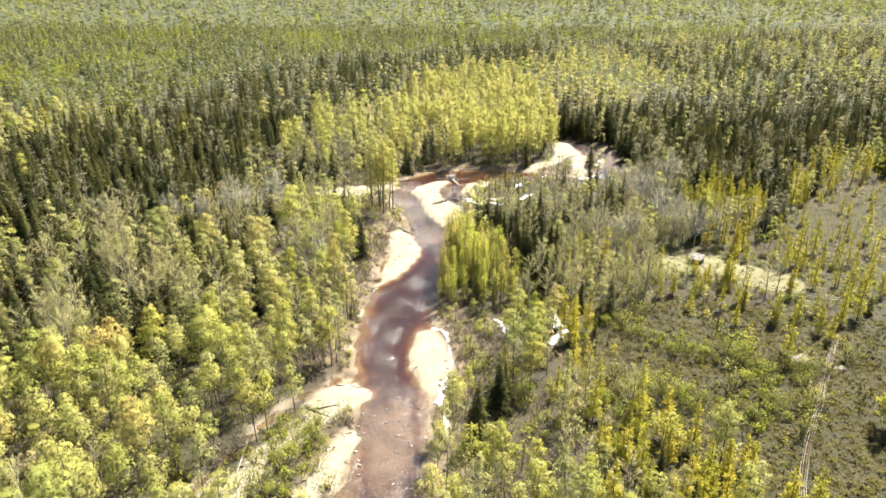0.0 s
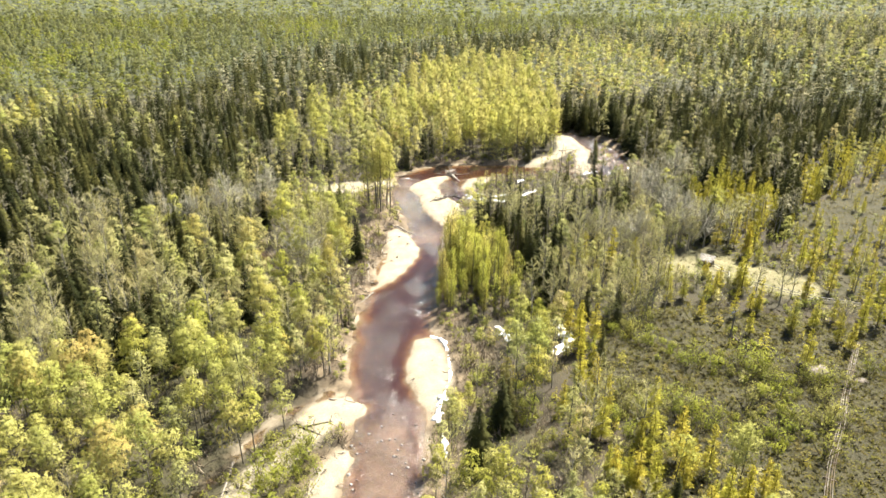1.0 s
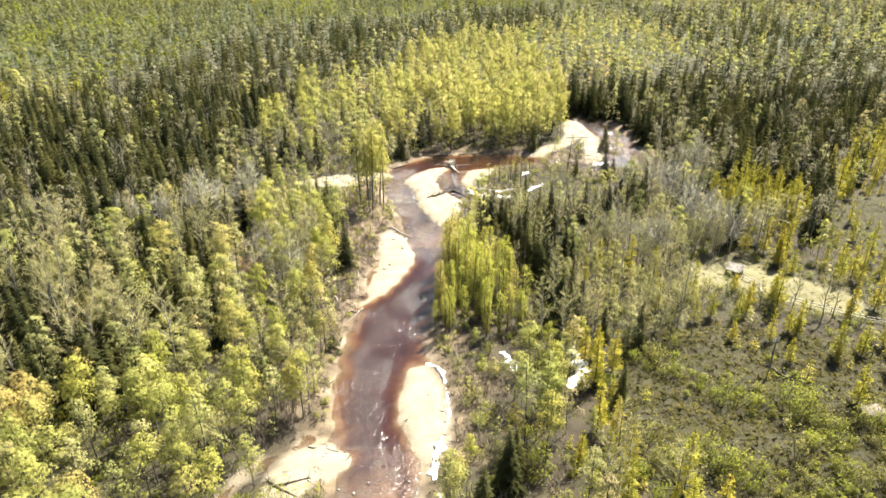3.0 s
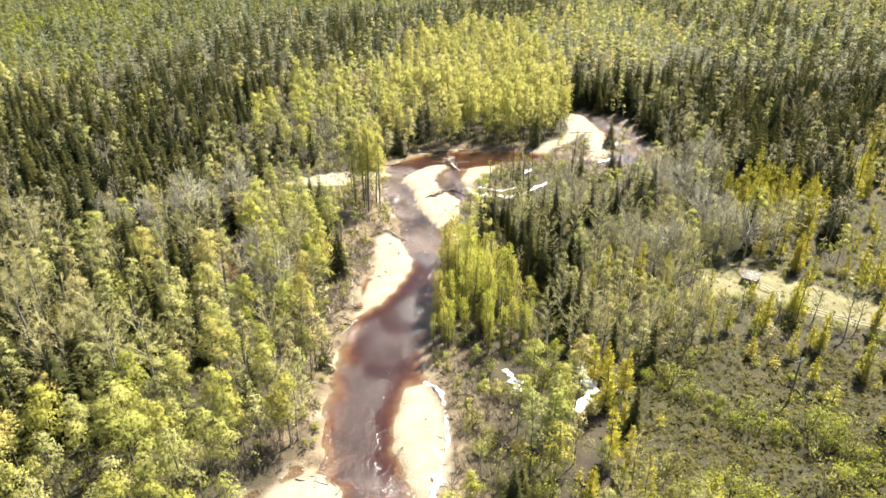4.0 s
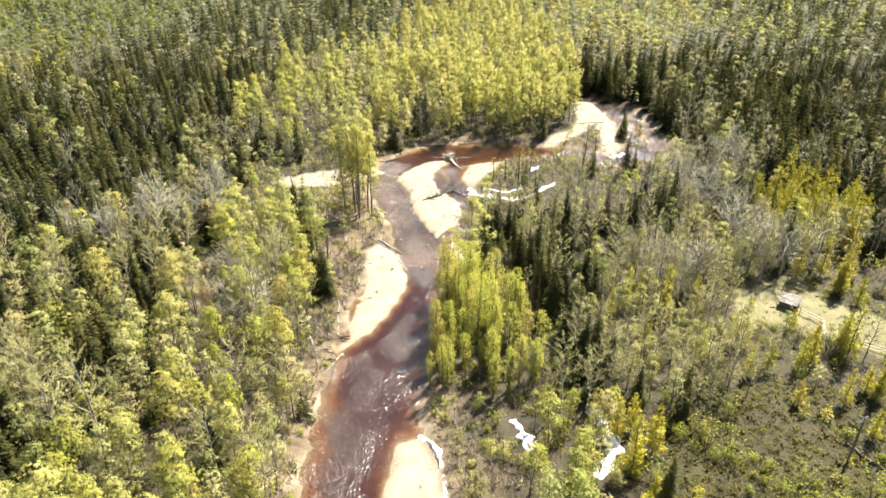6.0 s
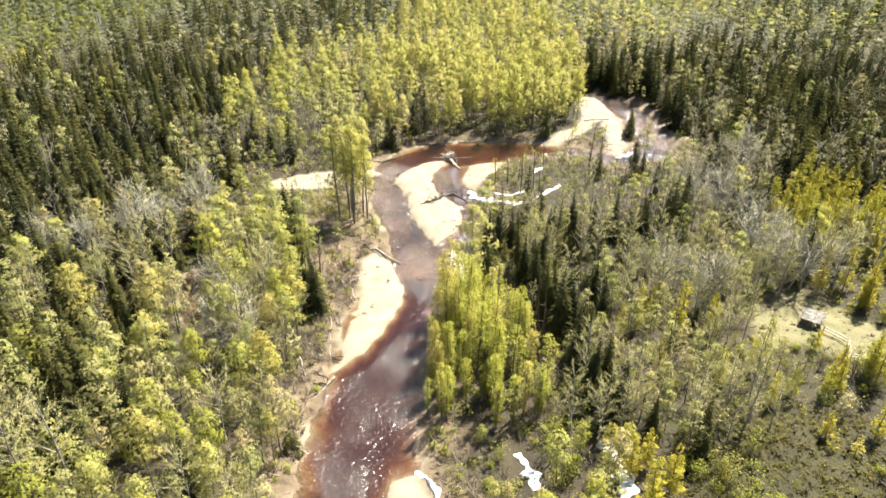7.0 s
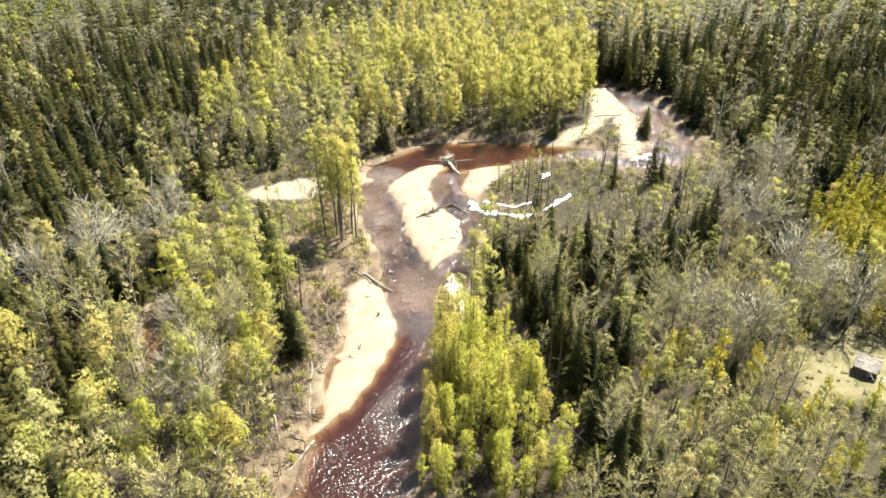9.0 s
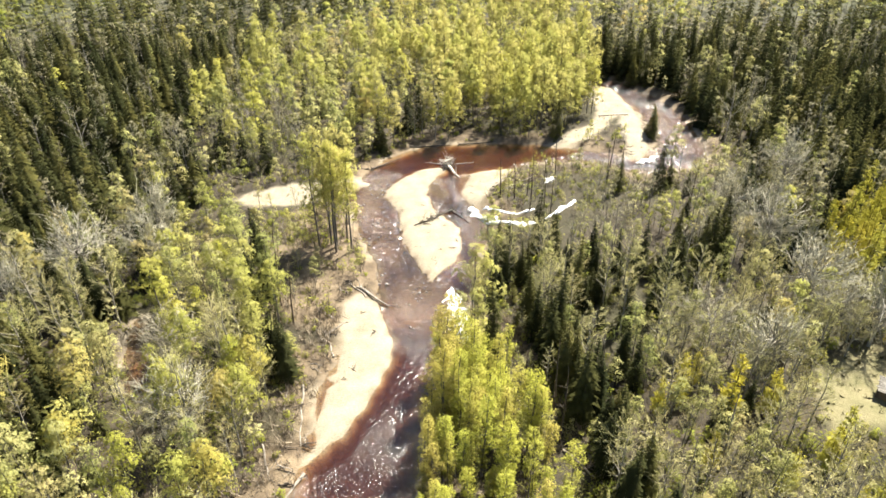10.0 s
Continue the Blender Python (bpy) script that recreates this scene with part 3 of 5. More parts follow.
def conifer(seed, h, tiers, fans, wide, droop, low, tip=1.0, sides=5, gap=0.0, tufts=0, plain=False, lift=0.75):
    """A spruce or larch: tiers of boughs, each a bent two-part fan, round a straight stem."""
    rng = np.random.RandomState(seed)
    path = trunk_path(rng, h, 0.015)
    wood, vs = [tube(path, np.linspace(0.012 * h, 0.02, 6), sides)], []
    crown = []
    for i in range(tiers):
        f = low + (1 - low) * (i / tiers) ** 0.92
        reach = wide * h * (1 - (f - low) / (1 - low)) ** tip + 0.012 * h
        at = np.array([np.interp(f * h, path[:, 2], path[:, j]) for j in range(3)])
        for k in range(fans):
            if rng.uniform() < gap:
                continue
            a = k * 2 * math.pi / fans + i * 1.1 + rng.uniform(-0.35, 0.35)
            r = reach * rng.uniform(0.65, 1.2)
            out, side = np.array([math.cos(a), math.sin(a), 0]), np.array([-math.sin(a), math.cos(a), 0])
            w = r * rng.uniform(0.22, 0.36)
            up = np.array([0, 0, 1])
            mid = at + out * r * 0.55 - up * r * droop * 0.35
            end = at + out * r - up * r * droop
            k0 = 3 * len(vs)
            if plain:
                vs += [at + up * 0.4, end + side * w * 1.5, end - side * w * 1.5]
                if tufts:
                    crown.append(leaves(rng, mid + rng.normal(0, r * 0.22, (tufts, 3)), 0.05 * h ** 0.5 + r * 0.16))
                continue
            vs += [at + up * 0.1, mid + side * w - up * w * 0.3, mid - side * w - up * w * 0.3]
            vs += [mid + side * w * 0.8, mid - side * w * 0.8, end]
            if tufts:
                crown.append(leaves(rng, mid + rng.normal(0, r * 0.22, (tufts, 3)), 0.05 * h ** 0.5 + r * 0.16))
    vs = np.array(vs)
    crown.append((vs, np.arange(len(vs)).reshape(-1, 3)))
    crown = join(crown)
    out = crown[0] * (1, 1, 0)
    return {"trunk": join(wood), "crown": crown, "puff": unit(unit(out) + (0, 0, lift))}


def shrub(seed, h, lobes, per_lobe, leaf):
    rng = np.random.RandomState(seed)
    wood, crown = [], []
    for i in range(lobes):
        a, r = i * 2.4, h * rng.uniform(0.1, 0.55)
        c = np.array([math.cos(a) * r, math.sin(a) * r, h * rng.uniform(0.4, 0.8)])
        wood.append(tube([(c[0] * 0.15, c[1] * 0.15, -0.15), c], (0.05, 0.02), 3))
        q = h * rng.uniform(0.25, 0.42)
        crown.append(leaves(rng, c + ball(rng, per_lobe) * q, leaf, c * (1, 1, 0.7)))
        crown.append(sticks(rng, np.repeat([c * (0.5, 0.5, 0.3)], 4, 0), c + ball(rng, 4, 0.8) * q * 1.25, 0.03))
    crown = join(crown)
    return {"trunk": join(wood), "crown": crown, "puff": rounded(crown[0], h, 0.25, 0.7)}


KINDS = ("birch", "aspen", "alder", "spruce", "larch")
FINE = {
    "birch": [dome_tree(110 + i, h, n - 2, 110, 0.29, low, w) for i, (h, n, low, w) in enumerate(((13, 9, 0.42, 0.2), (11.5, 8, 0.38, 0.23), (14.5, 10, 0.45, 0.17), (12.5, 7, 0.5, 0.22), (13.5, 11, 0.36, 0.19)))],
    "aspen": [dome_tree(210 + i, h, n - 2, 66, 0.27, low, w, 14) for i, (h, n, low, w) in enumerate(((12.5, 9, 0.36, 0.19), (11, 8, 0.32, 0.22), (13.5, 10, 0.42, 0.17), (12, 7, 0.45, 0.2)))],
    "alder": [bare_tree(300 + i, h, 20, 26, w, 5, b, 0.15) for i, (h, w, b) in enumerate(((13, 0.27, 14), (14.5, 0.2, 18), (11, 0.3, 12), (14, 0.17, 18)))],
    "spruce": [conifer(400 + i, h, 20, 9, w, 0.45, 0.04, 0.82) for i, (h, w) in enumerate(((12.5, 0.19), (14.5, 0.165), (10.5, 0.215), (11.5, 0.19)))],
    "larch": [conifer(500 + i, h, 15, 5, w, -0.1, 0.14, 0.6, 5, 0.25, 6, lift=1.5) for i, (h, w) in enumerate(((13, 0.165), (11, 0.185), (14, 0.15), (9, 0.21)))],
}
COARSE = {
    "birch": [dome_tree(605 + i, h, n - 2, 38, 0.52, low, w, 0, 3) for i, (h, n, low, w) in enumerate(((14, 8, 0.36, 0.2), (12.5, 7, 0.32, 0.23), (15.5, 9, 0.38, 0.18), (13, 7, 0.42, 0.21)))],
    "aspen": [dome_tree(615 + i, h, n - 2, 28, 0.48, low, w, 5, 3) for i, (h, n, low, w) in enumerate(((12.5, 8, 0.34, 0.2), (11.5, 7, 0.3, 0.22), (13.5, 8, 0.38, 0.18)))],
    "alder": [bare_tree(620 + i, h, 10, 11, w, 3, 8, 0.3) for i, (h, w) in enumerate(((13, 0.28), (11, 0.31)))]
    + [dome_tree(625 + i, h, 5, 22, 0.42, 0.35, w, 12, 3) for i, (h, w) in enumerate(((12.5, 0.2), (11.5, 0.24)))],
    "spruce": [conifer(630 + i, h, 14, 7, w, 0.45, 0.04, 0.78, 3, plain=True) for i, (h, w) in enumerate(((12.5, 0.2), (14, 0.18), (10.5, 0.23)))],
    "larch": [conifer(640 + i, h, 8, 4, w, -0.15, 0.12, 0.55, 3, 0.25, 5, lift=1.5) for i, (h, w) in enumerate(((13, 0.18), (11, 0.2), (14, 0.16)))],
}
# the birches of the grove: tall, leafy from low down, with rounded tops
TALL = [dome_tree(660 + i, h, n - 2, 34, 0.62, low, w, 0, 3, 1.75) for i, (h, n, low, w) in enumerate(((16.5, 10, 0.24, 0.165), (15.5, 9, 0.28, 0.185), (18, 11, 0.22, 0.15), (14.5, 9, 0.3, 0.195)))]
ROUGH = {
    "birch": [dome_tree(700 + i, h, 5, 9, 1.0, 0.3, w, 0, 3) for i, (h, w) in enumerate(((15, 0.19), (13.5, 0.21), (16, 0.17)))],
    "aspen": [dome_tree(710 + i, h, 5, 8, 0.95, 0.28, w, 0, 3) for i, (h, w) in enumerate(((14, 0.19), (12.5, 0.21)))],
    "alder": [dome_tree(720 + i, h, 4, 9, 0.85, 0.3, w, 4, 3) for i, (h, w) in enumerate(((12.5, 0.23), (11.5, 0.26), (13.5, 0.21)))],
    "spruce": [conifer(730 + i, h, 8, 5, w, 0.5, 0.03, 0.78, 3, plain=True) for i, (h, w) in enumerate(((12.5, 0.21), (10.5, 0.24), (14, 0.19)))],
    "larch": [conifer(740 + i, h, 5, 4, w, 0.1, 0.08, 0.7, 3, 0.0, 1, plain=True) for i, (h, w) in enumerate(((13, 0.19), (11, 0.21)))],
}
TINY = {
    "birch": [dome_tree(760 + i, 15, 3, 4, 2.1, 0.25, 0.22, 0, 3) for i in range(3)],
    "aspen": [dome_tree(765 + i, 14, 3, 4, 2.0, 0.25, 0.22, 0, 3) for i in range(3)],
    "alder": [dome_tree(770 + i, 13, 3, 4, 1.9, 0.25, 0.25, 0, 3) for i in range(3)],
    "spruce": [conifer(775 + i, 15, 4, 4, 0.2, 0.6, 0.02, 0.95, 3, plain=True) for i in range(3)],
    "larch": [conifer(780 + i, 14, 3, 4, 0.24, 0.5, 0.05, 0.7, 3, plain=True) for i in range(3)],
}
for kind in KINDS:
    for c in ROUGH[kind] + TINY[kind]:                     # a far trunk is a plain spike
        top = c["trunk"][0][:, 2].max() * 0.7
        c["trunk"] = (np.array([(-0.2, 0, -0.5), (0.2, 0, -0.5), (0, 0, top)]), np.array([(0, 1, 2)]))

# ---- which tree grows where: plan polygons, the share of places taken, and the mixture ----
MEADOW = [(84, 155), (91, 170), (101, 180), (114, 192), (145, 212), (190, 225), (190, 165), (118, 160), (94, 152)]
ZONES = [
    ([(43, 119), (58, 109), (72, 104), (78, 112), (58, 127), (44, 126)], 0.5, (0, 0.04, 0.06, 0, 0.9), 0.62),
    ([(-76, 132), (-67, 132), (-55, 121), (-48, 109), (-49, 100), (-58, 100), (-72, 115)], 1.0, (0.03, 0.12, 0.22, 0.63, 0), 1.0),
    ([(-61, 136), (-54, 140), (-44, 132), (-43, 119), (-50, 116)], 1.0, (0.05, 0.2, 0.15, 0.6, 0), 0.95),
    ([(-2, 92), (9, 94), (11, 108), (13, 120), (3, 121), (-3, 121), (0, 114)], 0.4, (0.25, 0.35, 0.4, 0, 0), 0.34),
    (MEADOW, 0.5, (0, 0.08, 0.12, 0, 0.8), 0.4),
    ([(101, 178), (114, 214), (137, 237), (152, 234), (146, 213), (121, 192)], 0.9, (0, 0.1, 0.1, 0.1, 0.7), 0.8),
    ([(-14, 226), (-6, 227), (2, 240), (0, 258), (-6, 268), (-14, 262), (-16, 244)], 1.0, (0.12, 0.3, 0.4, 0.18, 0), 0.86),
    ([(52, 203), (64, 206), (72, 222), (64, 230), (57, 226), (50, 214)], 0.6, (0.02, 0.3, 0.55, 0.13, 0), 0.45),
    ([(44, 127), (56, 124), (60, 133), (58, 137), (52, 138), (46, 136)], 0.5, (0.05, 0.25, 0.4, 0.05, 0.25), 0.42),
    ([(8, 180), (10, 189), (16, 187), (24, 189), (30, 194), (33, 188), (20, 179)], 0.4, (0, 0.5, 0.5, 0, 0), 0.3),
    ([(-14, 226), (15, 228), (40, 236), (47, 264), (50, 300), (48, 340), (45, 400), (35, 440), (10, 440), (-8, 400), (-22, 340), (-20, 290)], 1.0, (0.82, 0.08, 0.08, 0.02, 0), 0.9),
    ([(-58, 214), (-40, 214), (-14, 226), (-20, 290), (-22, 340), (-45, 308), (-57, 284)], 0.95, (0.36, 0.26, 0.34, 0.04, 0), 0.84),
    ([(45, 400), (90, 400), (138, 450), (138, 510), (47, 470), (35, 440)], 0.95, (0.45, 0.2, 0.3, 0.05, 0), 0.9),
    ([(48, 312), (60, 322), (92, 312), (140, 390), (120, 450), (88, 440), (45, 400), (48, 340)], 0.95, (0.3, 0.22, 0.42, 0.06, 0), 0.92),
    ([(48, 262), (58, 276), (66, 262), (90, 290), (90, 400), (45, 400), (50, 300)], 1.0, (0.02, 0.08, 0.2, 0.7, 0), 1.0),
    ([(-46, 168), (-20, 182), (-18, 206), (-24, 212), (-46, 212)], 0.95, (0.3, 0.5, 0.2, 0, 0), 0.42),
    ([(-42, 217), (-57, 272), (-59, 311), (-30, 345), (-8, 404), (10, 446), (50, 474), (100, 600), (89, 655), (8, 599), (-64, 539), (-132, 493), (-133, 406), (-134, 327), (-145, 291), (-156, 267), (-153, 224), (-150, 180), (-110, 140), (-91, 159), (-59, 184)], 1.0, (0.005, 0.05, 0.14, 0.8, 0.005), 0.9),
    ([(8, 166), (13, 160), (19, 138), (21, 120), (14, 118), (13, 136), (8, 152)], 0.5, (0.05, 0.4, 0.45, 0.1, 0), 0.36),
    ([(-3, 153), (9, 148), (13, 139), (15, 129), (16, 122), (9, 120), (3, 121), (-2.6, 121)], 0.12, (0.1, 0.5, 0.4, 0, 0), 0.4),
    ([(33, 152), (39, 165), (53, 171), (64, 171), (66, 163), (60, 150), (52, 149)], 0.95, (0.03, 0.3, 0.56, 0.06, 0.05), 0.74),
    ([(42, 178), (55, 203), (69, 218), (84, 218), (76, 198), (60, 182)], 0.95, (0.02, 0.2, 0.62, 0.16, 0), 0.8),
    ([(21, 184), (27, 197), (43, 209), (46, 184), (34, 175)], 0.85, (0.03, 0.27, 0.55, 0.15, 0), 0.62),
    ([(6, 176), (13, 182), (20, 182), (33, 181), (36, 165), (27, 150), (21, 129), (15, 131), (13, 145)], 1.0, (0.02, 0.14, 0.2, 0.64, 0), 0.76),
    ([(8, 183), (9, 204), (14, 219), (34, 219), (46, 213), (44, 200), (30, 192), (16, 186)], 0.6, (0.05, 0.5, 0.43, 0.02, 0), 0.34),
    ([(8, 171), (8, 183), (16, 186), (30, 192), (46, 201), (58, 214), (70, 200), (50, 180), (37, 172), (13, 182)], 0.55, (0.04, 0.34, 0.36, 0.26, 0), 0.5),
    ([(27, 218), (36, 220), (48, 222), (52, 258), (44, 272), (40, 245)], 0.85, (0.35, 0.45, 0.2, 0, 0), 0.36),
    ([(65, 164), (66, 178), (76, 187), (87, 190), (94, 184), (86, 168), (78, 160)], 1.0, (0, 0.03, 0.03, 0.01, 0.93), 0.8),
    ([(15, 146), (33, 152), (52, 149), (50, 126), (36, 112), (18, 118)], 0.85, (0.02, 0.24, 0.62, 0.04, 0.08), 0.7),
    ([(50, 150), (75, 155), (140, 180), (140, 122), (79, 114), (50, 121), (36, 114)], 0.42, (0.02, 0.08, 0.12, 0.02, 0.76), 0.66),
    ([(60, 40), (66, 84), (90, 100), (120, 70), (100, 40)], 0.85, (0, 0.05, 0.05, 0.1, 0.8), 0.95),
    ([(24, 96), (30, 84), (37, 78), (46, 66), (46, 50), (26, 50), (15, 66), (17, 90), (22, 112), (30, 118)], 0.95, (0.1, 0.14, 0.1, 0.02, 0.64), 0.7),
    ([(30, 118), (49, 124), (69, 117), (100, 112), (140, 120), (140, 60), (60, 40), (40, 50), (34, 66), (24, 90)], 0.05, (0, 0.1, 0.05, 0.02, 0.83), 0.6),
    ([(-3, 152), (9, 146), (18, 128), (22, 110), (17, 90), (17, 70), (26, 50), (-2, 40), (-2, 90), (1, 110)], 0.8, (0.64, 0.24, 0.08, 0.01, 0.03), 0.8),
    ([(-30, 176), (-20, 182), (-9, 172), (-12, 150), (-22, 160)], 0.7, (0.2, 0.5, 0.3, 0, 0), 0.42),
    ([(-31, 60), (-26, 74), (-15, 96), (-12, 92), (-13, 56)], 0.9, (0.2, 0.7, 0.1, 0, 0), 0.24),
    ([(-70, 112), (-50, 126), (-48, 112), (-58, 100), (-70, 90)], 1.0, (0.1, 0.24, 0.36, 0.3, 0), 0.95),
    ([(-80, 40), (-80, 84), (-50, 100), (-24, 104), (-20, 90), (-34, 40)], 0.95, (0.74, 0.18, 0.06, 0.02, 0), 0.85),
    ([(-18, 104), (-18, 150), (-36, 160), (-36, 104)], 0.9, (0.5, 0.27, 0.2, 0.03, 0), 0.82),
]


# young open wood on the slope past the dark spruces
CUT_BANK = [(-20.5, 120), (-14, 120), (-12, 170), (-17, 170), (-20, 160), (-19, 145)]
BARE = [CUT_BANK, [(-4, 86), (3.4, 86), (4, 112), (2, 118), (-3, 121)], [(-22, 176), (-13, 176), (-13, 186), (-22, 186)], [(2.5, 74), (12, 72), (17, 72), (17.5, 86), (13, 91), (6.5, 90), (2.5, 81)], [(-48, 163), (-43, 163), (-37, 148), (-32, 137), (-36, 135), (-42, 146)]]
BEYOND = [(-153, 224), (-156, 267), (-145, 291), (-134, 327), (-133, 406), (-132, 493), (-64, 539), (8, 599), (89, 655), (233, 686), (520, 900), (1200, 1500), (1200, 1700), (-2200, 1700), (-2200, 60), (-190, 150)]
GROVE = ZONES[10][0]
LEFT_BANK = [(-18, 96), (-18, 165), (-44, 170), (-52, 100)]
GROVE_EDGE = ZONES[11][0]
MANY = {"birch": 300, "aspen": 260, "alder": 230, "spruce": 280, "larch": 260}
RIGHT_BANK = [(-3, 152), (9, 146), (18, 128), (24, 110), (22, 90), (24, 70), (26, 50), (-2, 40), (-2, 90), (1, 110)]
YOUNG = [(-3, 153), (9, 148), (13, 139), (15, 129), (16, 122), (9, 120), (3, 121), (-2.6, 121)]


def mixture(x, y):
    """For each place the share taken and the weights of the kinds."""
    n = len(x)
    share, w, tall = np.full(n, 0.95), np.zeros((n, 5)), np.full(n, 0.9)
    w[:] = (0.32, 0.42, 0.14, 0.12, 0)
    w[(x < -44) & (y > 92)] = (0.04, 0.2, 0.2, 0.56, 0)
    patch = waves(x, y, 130, 21)
    right = x > 8 + 0.02 * y
    w[right & (y > 100)] = (0.01, 0.1, 0.29, 0.59, 0.01)
    w[(x > 66) & (y > 196)] = (0.0, 0.05, 0.19, 0.76, 0)
    wide = (right & (y > 330)) | (y > 560)
    w[wide & (patch > 0.35)] = (0.15, 0.17, 0.34, 0.34, 0)
    w[wide & (patch <= 0.35)] = (0.02, 0.1, 0.24, 0.63, 0.01)
    w[wide & (patch < -0.55)] = (0, 0.05, 0.2, 0.75, 0)
    beyond = inside(x, y, BEYOND)
    w[beyond] = (0.10, 0.44, 0.08, 0.10, 0.28)
    w[beyond & (patch < -0.5)] = (0.04, 0.32, 0.2, 0.28, 0.16)
    w[beyond & (y > 1150)] = (0.02, 0.28, 0.1, 0.45, 0.15)
    share[beyond] = 0.85
    done = np.zeros(n, bool)
    for poly, s, weights, t in ZONES:
        k = inside(x, y, poly) & ~done
        share[k], w[k], tall[k] = s, weights, t
        done |= k
    # trees of a kind keep company, and the stand opens here and there
    mixed = np.clip(2.2 * (1 - w.max(1)), 0.1, 1.0)
    for i in range(5):
        w[:, i] *= np.exp(mixed * (1.4 * waves(x, y, 17, 40 + i) + 0.7 * waves(x, y, 48, 50 + i)))
    share = share * (0.55 + 0.45 * smooth(-0.9, -0.2, waves(x, y, 15, 60)))
    return share, w, tall


rng = np.random.RandomState(5)


def places(x0, x1, y0, y1, step):
    gx, gy = np.meshgrid(np.arange(x0, x1, step), np.arange(y0, y1, step))
    x, y = gx.ravel() + rng.uniform(-0.46, 0.46, gx.size) * step, gy.ravel() + rng.uniform(-0.46, 0.46, gx.size) * step
    return x, y


def in_sight(x, y):
    """Only the land before the flight is planted: a wide wedge that opens upstream."""
    return np.abs(x) < 0.74 * (y + 8) + 22


def dry(x, y, gap=0.9, cut=True):
    ok = to_bank(x, y, [CHANNELS[0][::2]] + CHANNELS[1:]) > gap
    for bar in BARS:
        ok &= oval(x, y, bar) < -0.16
    if cut:                                                # no tree holds on the undercut banks
        for bare in BARE:
            ok &= ~inside(x, y, bare)
    return ok & (oval(x, y, CLEARING) < -0.02)


def grow(x, y, near):
    share, w, tall = mixture(x, y)
    ok = rng.uniform(size=len(x)) < share
    if near:
        ok &= dry(x, y)
    x, y, w, tall = x[ok], y[ok], w[ok], tall[ok]
    kind = (rng.uniform(size=(len(x), 1)) > np.cumsum(w, 1) / w.sum(1)[:, None]).sum(1).clip(0, 4)
    return x, y, height(x, y), kind, tall * rng.triangular(0.5, 1.0, 1.32, len(x)), rng.uniform(0, 2 * np.pi, len(x)), rng.uniform(size=len(x))


def planted(protos, mats, x, y, z, size, turn, tone, name, label, category, wide=1.0):
    """Many trees of one kind as one mesh."""
    vs, ts, ix, tn, pf, k = [], [], [], [], [], 0
    which = rng.randint(0, len(protos), len(x))
    for i, proto in enumerate(protos):
        (va, ta), (vb, tb) = proto["trunk"], proto["crown"]
        v, t = np.vstack([va, vb]), np.vstack([ta, tb + len(va)])
        m = np.r_[np.zeros(len(ta), int), np.ones(len(tb), int)]
        s = which == i
        n = s.sum()
        c, sn, sz = np.cos(turn[s])[:, None], np.sin(turn[s])[:, None], size[s][:, None]
        px = (v[:, 0] * c - v[:, 1] * sn) * sz * wide + x[s][:, None]
        py = (v[:, 0] * sn + v[:, 1] * c) * sz * wide + y[s][:, None]
        pz = v[:, 2] * sz + z[s][:, None] - 0.1
        vs.append(np.stack([px, py, pz], 2).reshape(-1, 3))
        ts.append((t[None] + (np.arange(n) * len(v))[:, None, None]).reshape(-1, 3) + k)
        ix.append(np.tile(m, n))
        tn.append(np.repeat(tone[s], len(v)))
        p = np.vstack([va * 0, proto["puff"] if "puff" in proto else vb * 0])
        pf.append(np.stack([p[:, 0] * c - p[:, 1] * sn, p[:, 0] * sn + p[:, 1] * c, np.repeat(p[None, :, 2], n, 0)], 2).reshape(-1, 3))
        k += n * len(v)
    me = tri_mesh(name, np.vstack(vs), np.vstack(ts), mats, np.concatenate(ix), tone=np.concatenate(tn), puff=np.vstack(pf))
    return tagged(new(name, me), label, category, kind="stuff")


LABELS = {
    "birch": "birch with bright yellow-green spring leaves",
    "aspen": "slender aspen with thin grey-green young leaves",
    "alder": "leafless grey alder with pale fine twigs",
    "spruce": "dark green narrow spruce with drooping boughs",
    "larch": "yellow-green young larch with soft needles",
}


def tree_things(kind, x, y, z, size, turn, slim=1.0):
    """Single trees, each with a trunk and a crown of its own."""
    roots = []
    for proto in FINE[kind]:
        root = tagged(new(kind + "_tree"), LABELS[kind], "tree", kind + " trees by the river")
        for name, mat in (("trunk", BARK[kind]), ("crown", LEAF[kind])):
            fields = {"puff": proto["puff"]} if name == "crown" else {}
            ob = new(name, tri_mesh(name, *proto[name], [mat], **fields))
            ob.parent = root
        roots.append(root)
    used = set()
    for i in range(len(x)):
        k = int(rng.randint(len(roots)))
        m = Matrix.LocRotScale((x[i], y[i], z[i] - 0.1), Euler((0, 0, turn[i])), None)
        if k not in used:
            used.add(k)
            roots[k].matrix_basis = m
            tree = roots[k]
        else:
            tree = copy_thing(roots[k], m)
        tree.scale = (size[i] * slim, size[i] * slim, size[i])
    for k, root in enumerate(roots):                       # a form that no place took
        if k not in used:
            for ob in list(root.children):
                bpy.data.objects.remove(ob)
            bpy.data.objects.remove(root)


x, y = places(-230, 240, 40, 300, 3.6)
ok = in_sight(x, y) & ~((np.abs(x) < 84) & (y < 186))
xn, yn = places(-84, 84, 40, 186, 3.1)                     # the near wood stands closer
x, y = np.r_[x[ok], xn], np.r_[y[ok], yn]
ok = in_sight(x, y)
near = grow(x[ok], y[ok], True)
x, y = places(-700, 700, 300, 800, 5.8)
ok = in_sight(x, y)
middle = grow(x[ok], y[ok], True)
x, y = places(-2200, 2200, 800, 2600, 13.5)
ok = in_sight(x, y)
far = grow(x[ok], y[ok], False)

